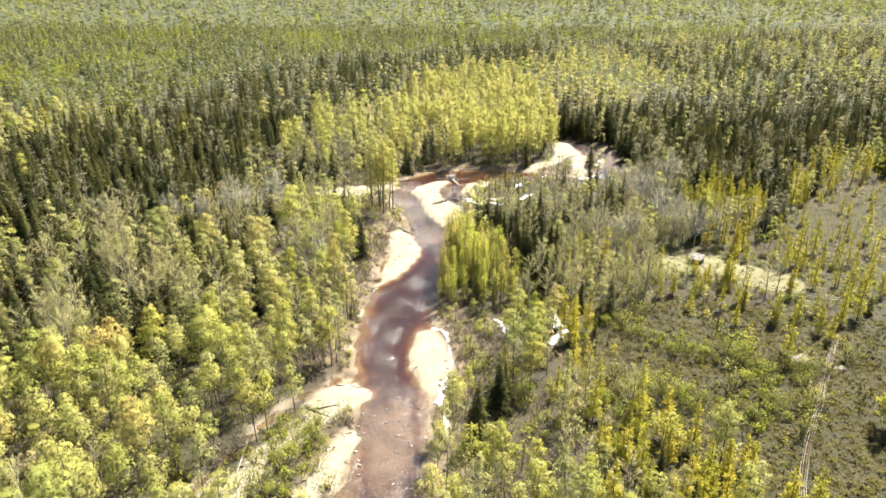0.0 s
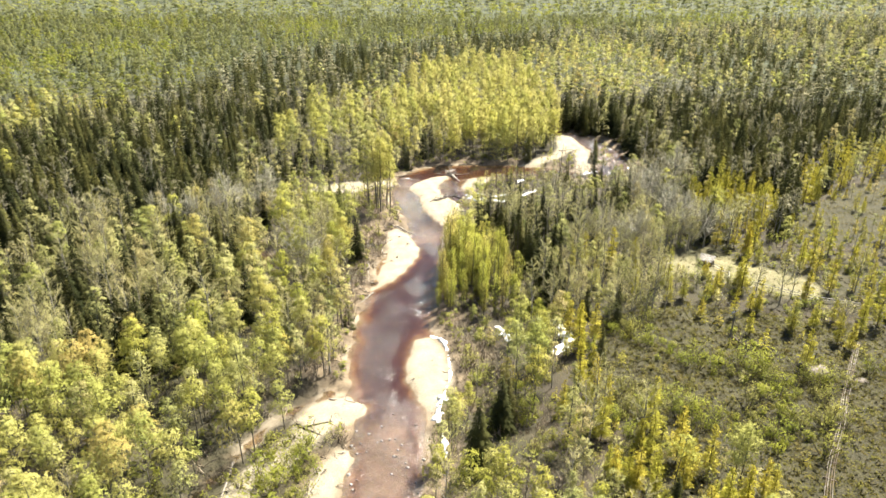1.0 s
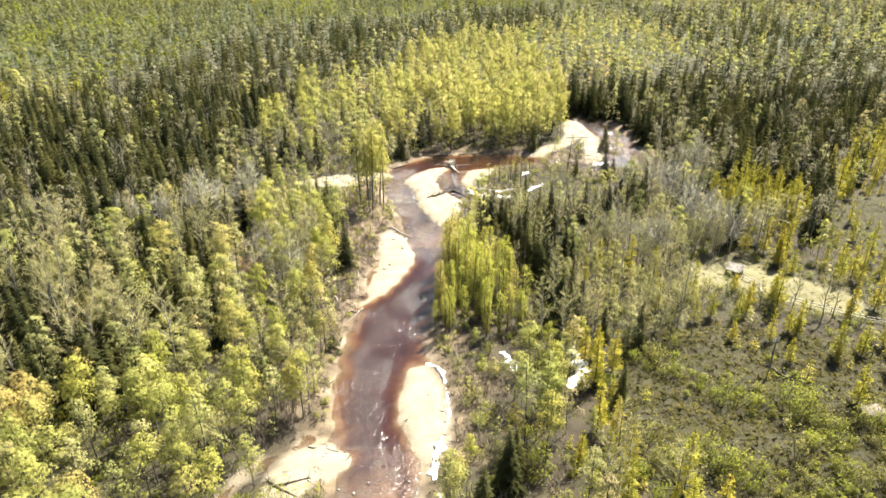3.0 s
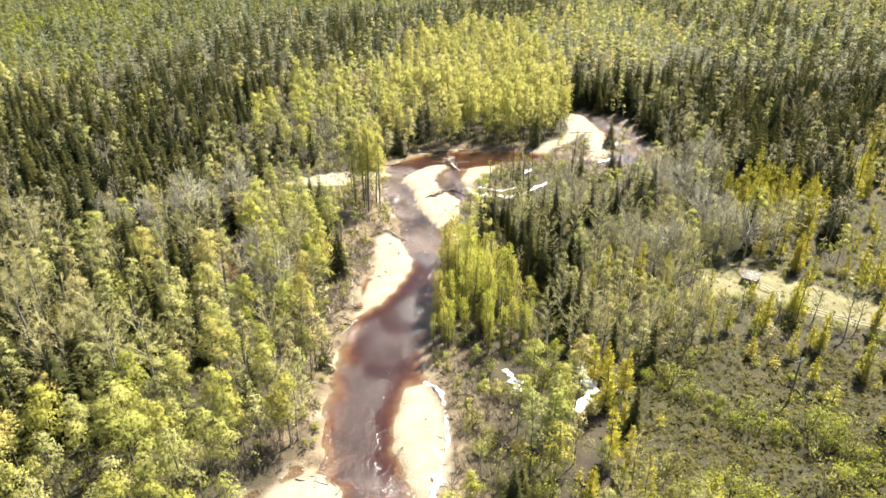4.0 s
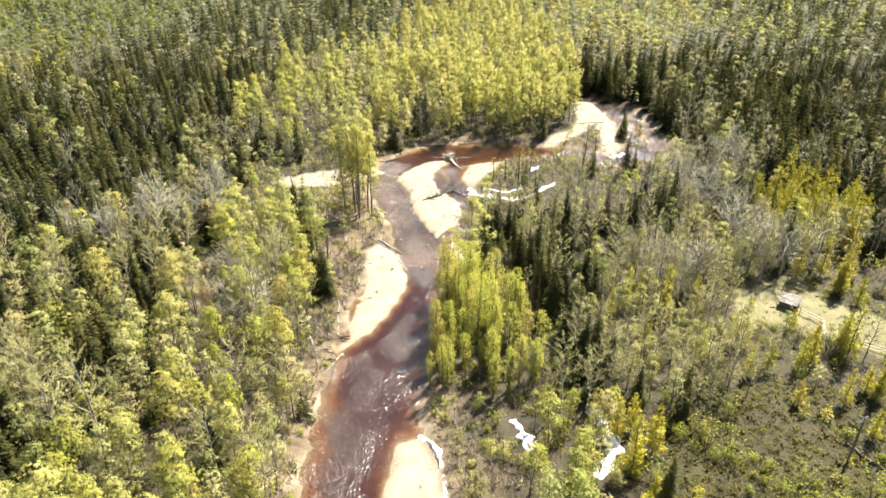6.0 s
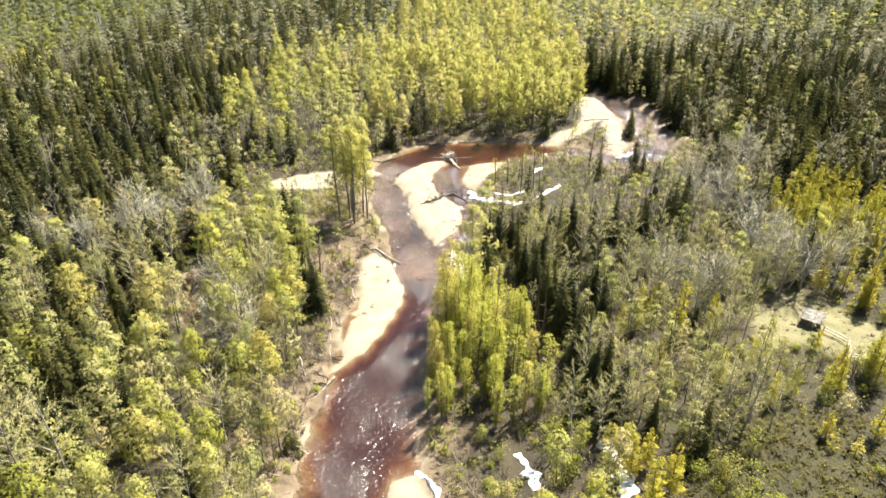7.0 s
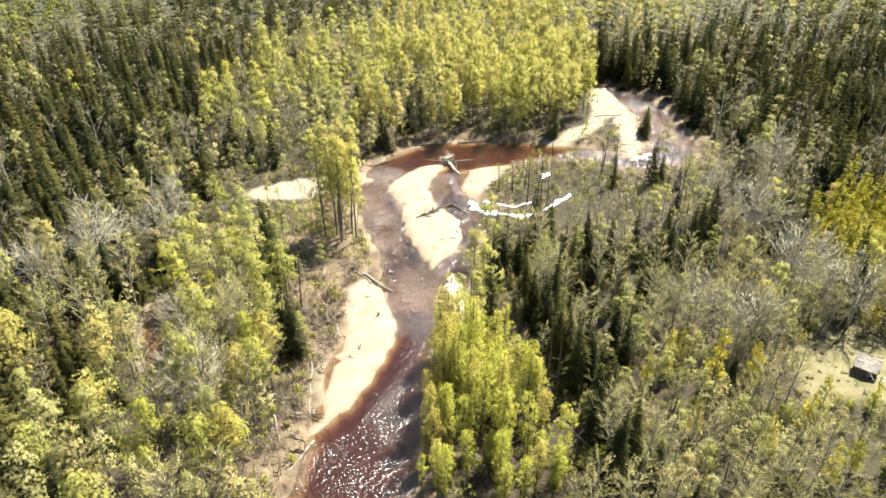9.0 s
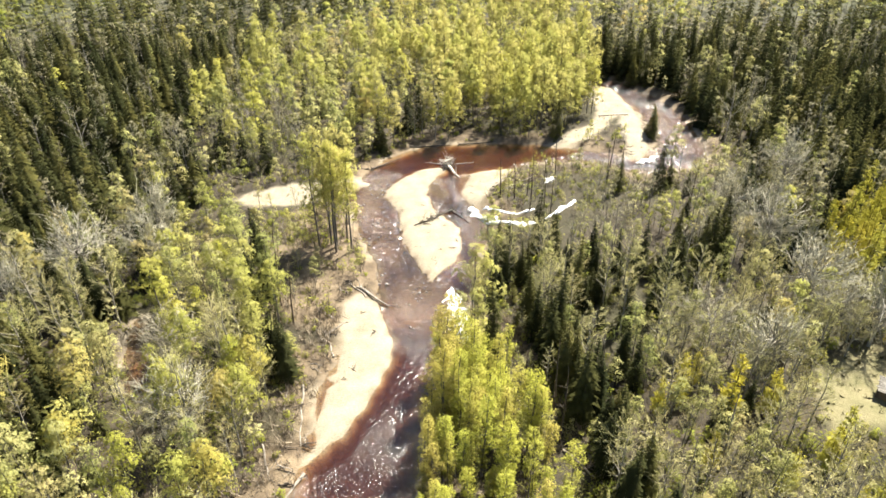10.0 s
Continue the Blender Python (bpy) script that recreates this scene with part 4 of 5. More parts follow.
for k, kind in enumerate(KINDS):
    x, y, z, which, size, turn, tone = [v[near[3] == k] for v in near]
    by_river = np.argsort(np.hypot(np.clip(np.abs(x) - 12, 0, None), np.clip(y - 70, 0, None)) + 400 * (y < 58) + 60 * (np.abs(x) > 0.66 * y + 6))
    first, rest = by_river[:MANY[kind]], by_river[MANY[kind]:]
    if kind == "birch":
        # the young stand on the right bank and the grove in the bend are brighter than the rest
        # in the grove, part of this is light put into the leaf colour
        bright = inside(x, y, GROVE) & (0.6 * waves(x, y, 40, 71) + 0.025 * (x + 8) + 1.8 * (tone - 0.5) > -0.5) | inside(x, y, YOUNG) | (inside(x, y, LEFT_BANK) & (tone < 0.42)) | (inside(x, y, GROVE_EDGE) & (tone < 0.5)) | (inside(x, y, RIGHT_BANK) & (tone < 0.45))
        lit, first = [i for i in by_river if bright[i]], np.array([i for i in by_river if not bright[i]])
        lit = np.array(lit)
        usual, said = LEAF["birch"], LABELS["birch"]
        grove = inside(x, y, GROVE) | inside(x, y, GROVE_EDGE)
        LEAF["birch"], LABELS["birch"] = LEAF["young"], "birch in light yellow-green spring leaf"
        bank = lit[~grove[lit]]
        tree_things(kind, x[bank[:130]], y[bank[:130]], z[bank[:130]], size[bank[:130]], turn[bank[:130]], 0.9)
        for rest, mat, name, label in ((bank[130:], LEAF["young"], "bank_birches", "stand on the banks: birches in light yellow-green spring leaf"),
                                       (lit[grove[lit]], LEAF["poplar"], "birch_grove", "grove in the bend: birches in yellow spring leaf, colour brightened against their shade")):
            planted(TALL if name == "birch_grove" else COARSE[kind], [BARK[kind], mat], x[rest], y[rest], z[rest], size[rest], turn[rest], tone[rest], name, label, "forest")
        LEAF["birch"], LABELS["birch"] = usual, said
        first, rest = first[:130], first[130:]
    tree_things(kind, x[first], y[first], z[first], size[first], turn[first])
    if len(rest):
        planted(COARSE[kind], [BARK[kind], LEAF["bare" if kind == "alder" else kind]], x[rest], y[rest], z[rest], size[rest], turn[rest], tone[rest],
                kind + "_wood", "dense stand: " + LABELS[kind], "forest")
    for lot, protos, name, label, wide in ((middle, ROUGH, "_far_wood", "distant wood: ", 1.1), (far, TINY, "_hill_wood", "wood on the far hills: ", 2.0)):
        x, y, z, which, size, turn, tone = [v[lot[3] == k] for v in lot]
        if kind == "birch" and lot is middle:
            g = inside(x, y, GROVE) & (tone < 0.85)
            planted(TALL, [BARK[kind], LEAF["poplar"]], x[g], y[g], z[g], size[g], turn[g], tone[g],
                    "birch_grove", "back of the grove: birches in yellow spring leaf, colour brightened against their shade", "forest", 1.05)
            x, y, z, size, turn, tone = [v[~g] for v in (x, y, z, size, turn, tone)]
        slope = inside(x, y, BEYOND) & (kind != "spruce")
        sunny = waves(x, y, 210, 77) + 0.9 * (tone - 0.5) > 0.15
        for g, leaf, said in ((~slope, LEAF["bare" if kind == "alder" else kind], LABELS[kind]), (slope & ~sunny, LEAF["slope"], "young olive-green " + kind + " trees"),
                              (slope & sunny, LEAF["willow"], "young yellow-green " + kind + " trees")):
            if g.any():
                planted(protos[kind], [BARK[kind], leaf], x[g], y[g], z[g], size[g], turn[g], tone[g], kind + name, label + said, "forest", wide)

SMALL = dict(ROUGH)
SMALL["birch"] = [dome_tree(750 + i, 14, 4, 24, 0.5, 0.22, 0.19, 0, 3) for i in range(3)]
SMALL["aspen"] = [dome_tree(755 + i, 13, 4, 20, 0.48, 0.2, 0.2, 3, 3) for i in range(3)]
# saplings fill the gaps between the near trees
x, y = places(-120, 130, 60, 330, 4.2)
ok = in_sight(x, y)
young = grow(x[ok], y[ok], True)
for k, kind in enumerate(KINDS):
    x, y, z, which, size, turn, tone = [v[young[3] == k] for v in young]
    planted(SMALL[kind], [BARK[kind], LEAF[kind]], x, y, z, size * rng.uniform(0.28, 0.6, len(x)), turn, tone, kind + "_saplings", "saplings under the trees: " + LABELS[kind], "saplings", 1.2)

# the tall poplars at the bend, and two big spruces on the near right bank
ang = np.arange(7) * 2.4
x, y = -17.2 + 0.75 * ang ** 0.5 * np.cos(ang) * 1.3, 181.5 + 0.75 * ang ** 0.5 * np.sin(ang) * 1.3
birches = FINE["birch"]
FINE["birch"] = [dome_tree(150 + i, 18, 8, 110, 0.3, 0.36, 0.115, 0, 6, 1.6) for i in range(3)]
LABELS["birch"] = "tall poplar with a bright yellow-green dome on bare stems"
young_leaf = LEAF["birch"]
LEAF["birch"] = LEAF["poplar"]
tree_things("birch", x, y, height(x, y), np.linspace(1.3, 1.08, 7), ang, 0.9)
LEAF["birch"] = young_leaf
FINE["birch"] = birches
x, y = np.array([5.0, 8.6, 9.9, 4.0, -19.5, -21.5]), np.array([78.0, 86.0, 88.4, 76.2, 147.0, 150.0])
tree_things("spruce", x, y, height(x, y), np.array([0.95, 0.92, 0.78, 0.6, 0.95, 0.85]), ang[:6], 1.3)
# big dark spruces in the wood past the left bank
x, y = np.array([-49, -52, -54, -57, -51, -58, -54, -48, -61, -56, -50, -63.0]), np.array([101, 105, 112, 110, 120, 118, 124, 127, 124, 133, 109, 130.0])
tree_things("spruce", x, y, height(x, y), 0.8 + 0.3 * np.sin(x * 3.1) ** 2, x, 1.5)
# larches at the edge of the clearing
x, y = np.array([57.4, 45.3, 60.8, 56.9, 48.4, 47.6]), np.array([130.3, 130.8, 129.1, 135.9, 125.4, 132.9])
tree_things("larch", x, y, height(x, y), np.array([0.62, 0.66, 0.6, 0.36, 0.5, 0.58]), np.arange(6) * 1.3, 1.1)
# a file of tall spruces shades the gully behind the right bank
k = np.linspace(0, 1, 20)
x, y = 22.5 - 7 * k ** 1.6 + 1.6 * np.sin(k * 37), 120 + 38 * k + 1.2 * np.cos(k * 51)
tree_things("spruce", x, y, height(x, y), 0.7 + 0.25 * np.sin(k * 23) ** 2, k * 40, 1.15)


# the young birches on the right bank stand close, slender and feathery
x, y = rng.uniform(-4, 17, 170), rng.uniform(119, 154, 170)
ok = inside(x, y, YOUNG) & dry(x, y, 0.5)
x, y = x[ok], y[ok]
FINE["birch"] = [broadleaf(130 + i, h, 58, 26, 0.18, 0.14, w, 0, 14, 5, (0.3, 0.52)) for i, (h, w) in enumerate(((14, 0.105), (12, 0.125), (15, 0.09), (11, 0.12)))]
LEAF["birch"], LABELS["birch"] = LEAF["young"], "slender young birch in bright yellow-green leaf"
tree_things("birch", x, y, height(x, y), rng.uniform(0.5, 1.0, len(x)) * np.where(y < 128, 0.78, 1.0), rng.uniform(0, 6.28, len(x)))
LEAF["birch"], FINE["birch"] = young_leaf, birches


# large bare trees with round heads of pale twigs stand out among the rest
def bare_crown(seed, h, wide):
    r = np.random.RandomState(seed)
    path = trunk_path(r, h * 0.55, 0.05)
    wood, crown = [tube(path, np.linspace(0.02 * h, 0.008 * h, 6), 6)], []
    for i in range(38):
        at = path[2 + i % 4] + r.normal(0, 0.05, 3)
        d = unit(ball(r, 1, 0.9)[0] * (1, 1, 0.75) + (0, 0, 0.42))
        end = np.array([0, 0, h * 0.5]) + d * (wide * h, wide * h, h * 0.48) * r.uniform(0.75, 1.05)
        mid = (at + end) / 2 + r.normal(0, 0.06 * h, 3) * (1, 1, 0.4)
        wood.append(tube([at, mid, end], (0.007 * h, 0.004 * h, 0.012), 3))
        k = r.uniform(0.35, 1.0, 18)[:, None]
        start = np.where(k < 0.5, at + (mid - at) * k * 2, mid + (end - mid) * (k * 2 - 1))
        tip = start + (unit(end - at) + r.normal(0, 0.6, (18, 3)) + (0, 0, 0.2)) * h * r.uniform(0.07, 0.15, (18, 1))
        crown.append(sticks(r, start, tip, 0.036))
        crown.append(sticks(r, start * 0.4 + tip * 0.6, tip + r.normal(0, 0.05 * h, (18, 3)), 0.03))
    crown = join(crown)
    return {"trunk": join(wood), "crown": crown, "puff": rounded(crown[0], h, 0.45, 0.8)}


PALE_TWIG = leaf_material("pale_twig", ((0.0, (0.480, 0.456, 0.339)), (0.5, (0.528, 0.504, 0.398)), (1.0, (0.468, 0.426, 0.322))), 0.4, 0.2, 0.0, 5.0, 0.6)
alders, alder_leaf, alder_label = FINE["alder"], LEAF["alder"], LABELS["alder"]
FINE["alder"] = [bare_crown(900 + i, 12, 0.3 + 0.05 * i) for i in range(3)]
LEAF["alder"], LABELS["alder"] = PALE_TWIG, "large leafless willow with a round head of pale grey twigs"
pos = np.array([(70.6, 201.1), (54.5, 186.0), (55.8, 174.2), (57.2, 154.0), (62.3, 152.4), (43.6, 145.3), (37.8, 151.3), (55.9, 159.5), (-70.1, 162.4), (-62.1, 159.3), (-48.2, 180.3), (-47.0, 172.5), (-55.7, 168.3), (-34.9, 149.1), (-29.4, 136.2)])
x, y = pos.T
tree_things("alder", x, y, height(x, y), np.tile((1.12, 0.95, 1.2, 0.9, 1.05), 4)[:len(x)], np.arange(len(x)) * 1.7)
FINE["alder"], LEAF["alder"], LABELS["alder"] = alders, alder_leaf, alder_label


# ---- shrubs and tussocks ----
SHRUBS = [shrub(800 + i, h, lobes, 28, 0.165) for i, (h, lobes) in enumerate(((2.6, 7), (1.8, 6), (3.2, 8), (1.3, 5)))]


BELTS = [[(34, 112), (37, 106.5), (42.5, 103), (47.5, 100.5), (51.5, 99)], [(48, 88.5), (52.5, 93), (58, 94.5), (61, 96)], [(22, 84), (28, 89.5), (35, 87.5), (42, 85.5), (48, 84), (55, 84)],
         [(57, 158), (66, 152), (76, 146), (88, 138)]]


def scrub_density(x, y):
    """Thick in two curved belts across the bog and along its rim, thin elsewhere."""
    belt = np.full(np.shape(x), 1e9)
    for line in BELTS:
        for px, py, _ in spline([(*p, 0) for p in line], 8):
            belt = np.minimum(belt, np.hypot(x - px, y - py))
    out = 0.9 * smooth(4.5, 2.0, belt) + 0.03 * smooth(-0.2, 0.6, waves(x, y, 11, 31))
    bog = inside(x, y, BOG)
    wet = inside(x, y, [(-46, 168), (-20, 182), (-18, 206), (-24, 212), (-46, 212)]) | inside(x, y, [(8, 183), (9, 204), (14, 219), (34, 219), (46, 213), (44, 200), (30, 192), (16, 186)])
    return np.where(bog, out, np.where(wet, 0.85, 0.42 + 0.45 * (np.hypot((x - 14) / 7, (y - 142) / 25) < 1) + 0.4 * smooth(5, 1.5, belt)))


SNOW_LINES = [
    [(-2.2, 114.4, 0.3), (-0.8, 113.2, 0.55), (0.5, 110.5, 0.6), (1.1, 107.2, 0.25)],
    [(1.2, 106.4, 0.3), (1.5, 102.6, 0.55), (1.3, 99, 0.3)],
    [(0.9, 98, 0.3), (0.2, 94.6, 0.8), (-0.5, 91, 0.8), (-0.5, 87.6, 0.35)],
    [(0.0, 85.6, 0.3), (0.4, 83, 0.5), (0.6, 80, 0.25)],
    [(3.2, 170, 0.6), (3.5, 166, 1.3), (4.1, 161.5, 1.6), (4.7, 157, 1.1), (5.0, 154.5, 0.5)],
    [(7.6, 198, 0.7), (8.8, 194.2, 0.9), (11.6, 191.4, 1.3), (15.5, 189.9, 1.1), (19, 190.2, 0.6), (22, 191.8, 0.3), (24, 193.5, 0.75), (27, 196, 0.5), (28.5, 198.5, 0.4)],
    [(10, 196.5, 0.35), (12, 195, 0.5), (16, 193.4, 0.5), (20, 195, 0.35)],
    [(21.5, 118, 1.0), (22.6, 113.5, 1.5), (22.4, 109.5, 1.4), (19.5, 106, 0.9)],
    [(10.6, 116.5, 0.8), (11.6, 113.5, 1.2), (12.2, 110.5, 0.7)],
    [(23.5, 206, 0.6), (24.5, 208, 0.9), (26, 209.5, 0.5)],
    [(46, 218.5, 0.7), (49, 220, 1.0), (52, 222.5, 0.6)]]


def off_snow(x, y, gap=1.2):
    ok = np.ones(np.shape(x), bool)
    for line in SNOW_LINES:
        for px, py, half in spline(line, 5):
            ok &= np.hypot(x - px, y - py) > half + gap
    return ok


x, y = places(-70, 100, 55, 240, 2.1)
ok = in_sight(x, y)
x, y = x[ok], y[ok]
ok = (rng.uniform(size=len(x)) < scrub_density(x, y)) & dry(x, y, 0.7, False) & off_snow(x, y)
x, y = x[ok], y[ok]
z, size, turn, tone = height(x, y), rng.uniform(0.6, 1.3, len(x)) * np.where(inside(x, y, BOG), 1.25, 1.0), rng.uniform(0, 6.28, len(x)), rng.uniform(size=len(x))
order = np.argsort(np.hypot(x - 44, y - 96))
FINE["willow"], LABELS["willow"] = SHRUBS, "low willow bush in fresh yellow-green leaf"
first, rest = order[:300], order[300:]
roots = []
for i in first:
    k = int(rng.randint(len(SHRUBS)))
    m = Matrix.LocRotScale((x[i], y[i], z[i] - 0.05), Euler((0, 0, turn[i])), None)
    while len(roots) <= k:
        roots.append(None)
    if roots[k] is None:
        root = tagged(new("willow_bush"), LABELS["willow"], "bush", "bushes in the bog")
        for name, mat in (("trunk", BARK["willow"]), ("crown", LEAF["willow"])):
            ob = new("stem" if name == "trunk" else "crown", tri_mesh(name, *SHRUBS[k][name], [mat], **({"puff": SHRUBS[k]["puff"]} if name == "crown" else {})))
            ob.parent = root
        root.matrix_basis = m
        roots[k] = bush = root
    else:
        bush = copy_thing(roots[k], m)
    bush.scale = (size[i],) * 3
planted([shrub(820 + i, h, 3, 9, 0.3) for i, h in enumerate((2.4, 1.7, 1.2))], [BARK["willow"], LEAF["willow"]], x[rest], y[rest], z[rest],
        size[rest], turn[rest], tone[rest], "undergrowth", "low green undergrowth between the trees", "bushes")


# waist-high to man-high willows have closed over the side arm
ARM = [(-28, 68), (-25, 83), (-23, 85.5), (-18.5, 83), (-14.5, 76), (-15, 66)]
x, y = places(-29, -13, 62, 88, 1.5)
ok = inside(x, y, ARM) & (rng.uniform(size=len(x)) < 0.75) & (oval(x, y, (-16.3, 73, 10, 1.2, 72, 0)) < 0)
x, y = x[ok], y[ok]
for i in range(len(x)):
    bush = copy_thing(roots[i % len(SHRUBS)], Matrix.LocRotScale((x[i], y[i], float(height(x[i], y[i])) - 0.05), Euler((0, 0, i * 1.9)), None))
    bush.scale = (0.95 + 0.4 * math.sin(i * 2.3),) * 3


def tuft(seed, h):
    """A low loose cushion of leafy twigs."""
    r = np.random.RandomState(seed)
    c = np.c_[r.normal(0, 0.42, (9, 2)), r.uniform(0.2, 1.0, 9) ** 1.5 * h]
    crown = join([leaves(r, c, 0.2, np.array([0, 0, -2.0])), sticks(r, c * (0.2, 0.2, 0), c * (1.1, 1.1, 1.2), 0.03)])
    return {"trunk": sticks(r, np.array([(0, 0, -0.1)]), np.array([(0.05, 0, h)]), 0.04), "crown": crown, "puff": rounded(crown[0], h, 0.0, 1.4)}


# knee-high dwarf birch all over the bog
DWARF = leaf_material("dwarf_birch_leaf", ((0.0, (0.109, 0.109, 0.031)), (0.5, (0.155, 0.143, 0.038)), (1.0, (0.138, 0.112, 0.040))), 0.4, 0.2, 0.5, 6.0)
x, y = rng.uniform(20, 96, 15500), rng.uniform(56, 152, 15500)
ok = (inside(x, y, BOG) | (rng.uniform(size=len(x)) < 0.15)) & (rng.uniform(size=len(x)) < 0.66 + 0.34 * smooth(-0.5, 0.5, waves(x, y, 9, 33))) & in_sight(x, y) & (oval(x, y, CLEARING) < 0)
x, y = x[ok], y[ok]
far_x, far_y = places(84, 160, 150, 222, 1.5)
ok = inside(far_x, far_y, MEADOW)
x, y = np.r_[x, far_x[ok]], np.r_[y, far_y[ok]]
planted([tuft(840 + i, h) for i, h in enumerate((0.34, 0.25, 0.2, 0.45, 0.28))], [BARK["willow"], DWARF], x, y, height(x, y), rng.uniform(0.7, 1.5, len(x)),
        rng.uniform(0, 6.28, len(x)), rng.uniform(size=len(x)), "dwarf_birch", "knee-high olive dwarf birch covering the bog", "bushes")


def tussock(seed):
    r = np.random.RandomState(seed)
    a = r.uniform(0, 6.28, 9)
    out = np.c_[np.cos(a), np.sin(a), np.full(9, 0.9)] * r.uniform(0.25, 0.5, (9, 1))
    v, t = sticks(r, np.zeros((9, 3)) + r.normal(0, 0.08, (9, 3)) * (1, 1, 0), out, 0.07)
    return {"trunk": (v[:3], t[:1]), "crown": (v, t)}


GRASS = leaf_material("dry_sedge", ((0.0, (0.1, 0.092, 0.034)), (0.5, (0.13, 0.115, 0.045)), (1.0, (0.085, 0.088, 0.028))), 0.35)
x, y = places(22, 92, 58, 150, 0.85)
ok = (inside(x, y, BOG) | (rng.uniform(size=len(x)) < 0.25)) & (rng.uniform(size=len(x)) < 0.75) & in_sight(x, y)
x, y = x[ok], y[ok]
planted([tussock(i) for i in range(3)], [GRASS, GRASS], x, y, height(x, y), rng.uniform(0.7, 1.5, len(x)), rng.uniform(0, 6.28, len(x)),
        rng.uniform(size=len(x)), "sedge_tussocks", "olive and straw-coloured sedge tussocks covering the bog", "grass")


# twigs and flood litter on banks and bars
def litter_bit(seed):
    r = np.random.RandomState(seed)
    a = r.uniform(0, 6.28, 5)
    out = np.c_[np.cos(a), np.sin(a), r.uniform(0.02, 0.25, 5)] * r.uniform(0.3, 1.3, (5, 1))
    v, t = sticks(r, np.c_[r.normal(0, 0.3, (5, 2)), np.full(5, 0.05)], out, 0.045)
    return {"trunk": (v[:3], t[:1]), "crown": (v, t)}


x, y = places(-46, 62, 58, 262, 1.25)
d = to_bank(x, y, [CHANNELS[0][::2]] + CHANNELS[1:])
ok = (d > 0.4) & (d < 9) & (rng.uniform(size=len(x)) < 0.45 + 0.5 * (np.hypot((x + 19) / 6, (y - 142) / 24) < 1)) & in_sight(x, y)
on_bar = np.zeros(len(x), bool)
for bar in BARS:
    on_bar |= (oval(x, y, bar) > 0.1)
ok = (ok & ~on_bar) | (on_bar & (rng.uniform(size=len(x)) < 0.06))
x, y = x[ok], y[ok]
planted([litter_bit(i) for i in range(4)], [DRIFTWOOD, DARK_LOG], x, y, np.maximum(height(x, y), 0.0) + 0.1, rng.uniform(0.6, 1.4, len(x)), rng.uniform(0, 6.28, len(x)),
        rng.uniform(size=len(x)), "flood_litter", "grey and brown twigs washed up along the banks", "twigs")


BRUSH = plain_material("brush_twig", (0.16, 0.125, 0.085), (0.36, 0.3, 0.22), 0.6)


# leafless brush on the banks and in the shady gully
def brush_bit(seed):
    r = np.random.RandomState(seed)
    a, n = r.uniform(0, 6.28, 22), 22
    out = np.c_[np.cos(a) * r.uniform(0.2, 0.9, n), np.sin(a) * r.uniform(0.2, 0.9, n), r.uniform(0.5, 1.5, n)] * r.uniform(0.7, 1.4, (n, 1))
    v, t = sticks(r, np.c_[r.normal(0, 0.25, (n, 2)), np.zeros(n)], out, 0.035)
    return {"trunk": (v[:3], t[:1]), "crown": (v, t)}


x, y = places(-34, 46, 64, 216, 1.6)
d = to_bank(x, y, [CHANNELS[0][::2]] + CHANNELS[1:])
gully = np.hypot((x - 15) / 7, (y - 142) / 26) < 1
left = np.hypot((x + 21) / 7, (y - 145) / 28) < 1
thicket = inside(x, y, [(-2, 88), (9, 90), (13, 122), (5, 122), (-3, 122), (1, 112)]) | inside(x, y, BARE[3])
ok = (rng.uniform(size=len(x)) < np.where(gully | left | thicket, 0.95, 0.4 * smooth(14, 4, d))) & dry(x, y, 0.8, False) & off_snow(x, y, 0.5) & ~inside(x, y, BOG)
x, y = x[ok], y[ok]
planted([brush_bit(40 + i) for i in range(4)], [BRUSH, BRUSH], x, y, height(x, y), rng.uniform(0.6, 1.7, len(x)), rng.uniform(0, 6.28, len(x)),
        rng.uniform(size=len(x)), "brush", "leafless grey-brown brush on the river banks", "bushes")


# pale cobbles break the surface on the riffles, doubling as painted sun glitter
def cobble(seed):
    r = np.random.RandomState(seed)
    v = np.array([(1, 0, 0), (0.3, 0.9, 0.05), (-0.8, 0.5, 0), (-0.7, -0.6, 0.05), (0.4, -0.9, 0), (0.15, 0.1, 0.6), (0, 0, -0.5)]) * r.uniform(0.75, 1.25, (7, 3))
    t = np.array([(i, (i + 1) % 5, 5) for i in range(5)] + [((i + 1) % 5, i, 6) for i in range(5)])
    return {"trunk": (v, t[:1]), "crown": (v, t)}


STONE = plain_material("river_stone", (0.15, 0.135, 0.115), (0.45, 0.42, 0.38), 1.1)
x, y = places(-22, 16, 68, 212, 0.75)
z = height(x, y)
best = np.full(len(x), -1.0)
for rif in RIFFLES:
    best = np.maximum(best, oval(x, y, rif))
ok = (best > -0.3) & (z < 0.02) & (z > -0.45) & (rng.uniform(size=len(x)) < 0.06 + 0.6 * smooth(0.0, 0.7, waves(x, y, 6, 44)))
x, y, z = x[ok], y[ok], z[ok]
planted([cobble(i) for i in range(4)], [STONE, STONE], x, y, np.minimum(z, -0.02) * 0.3 + 0.08, rng.uniform(0.1, 0.6, len(x)) ** 1.9, rng.uniform(0, 6.28, len(x)),
        rng.uniform(size=len(x)), "cobbles", "pale wet cobbles breaking the surface of the riffles, doubling as glitter", "stones")


# ---- driftwood, snow and ice ----
def part(name, bm_or_arrays, mat, parent=None, label=""):
    me = tri_mesh(name, *bm_or_arrays, [mat])
    ob = new(name, me)
    if parent:
        ob.parent = parent
    return tagged(ob, label) if label else ob


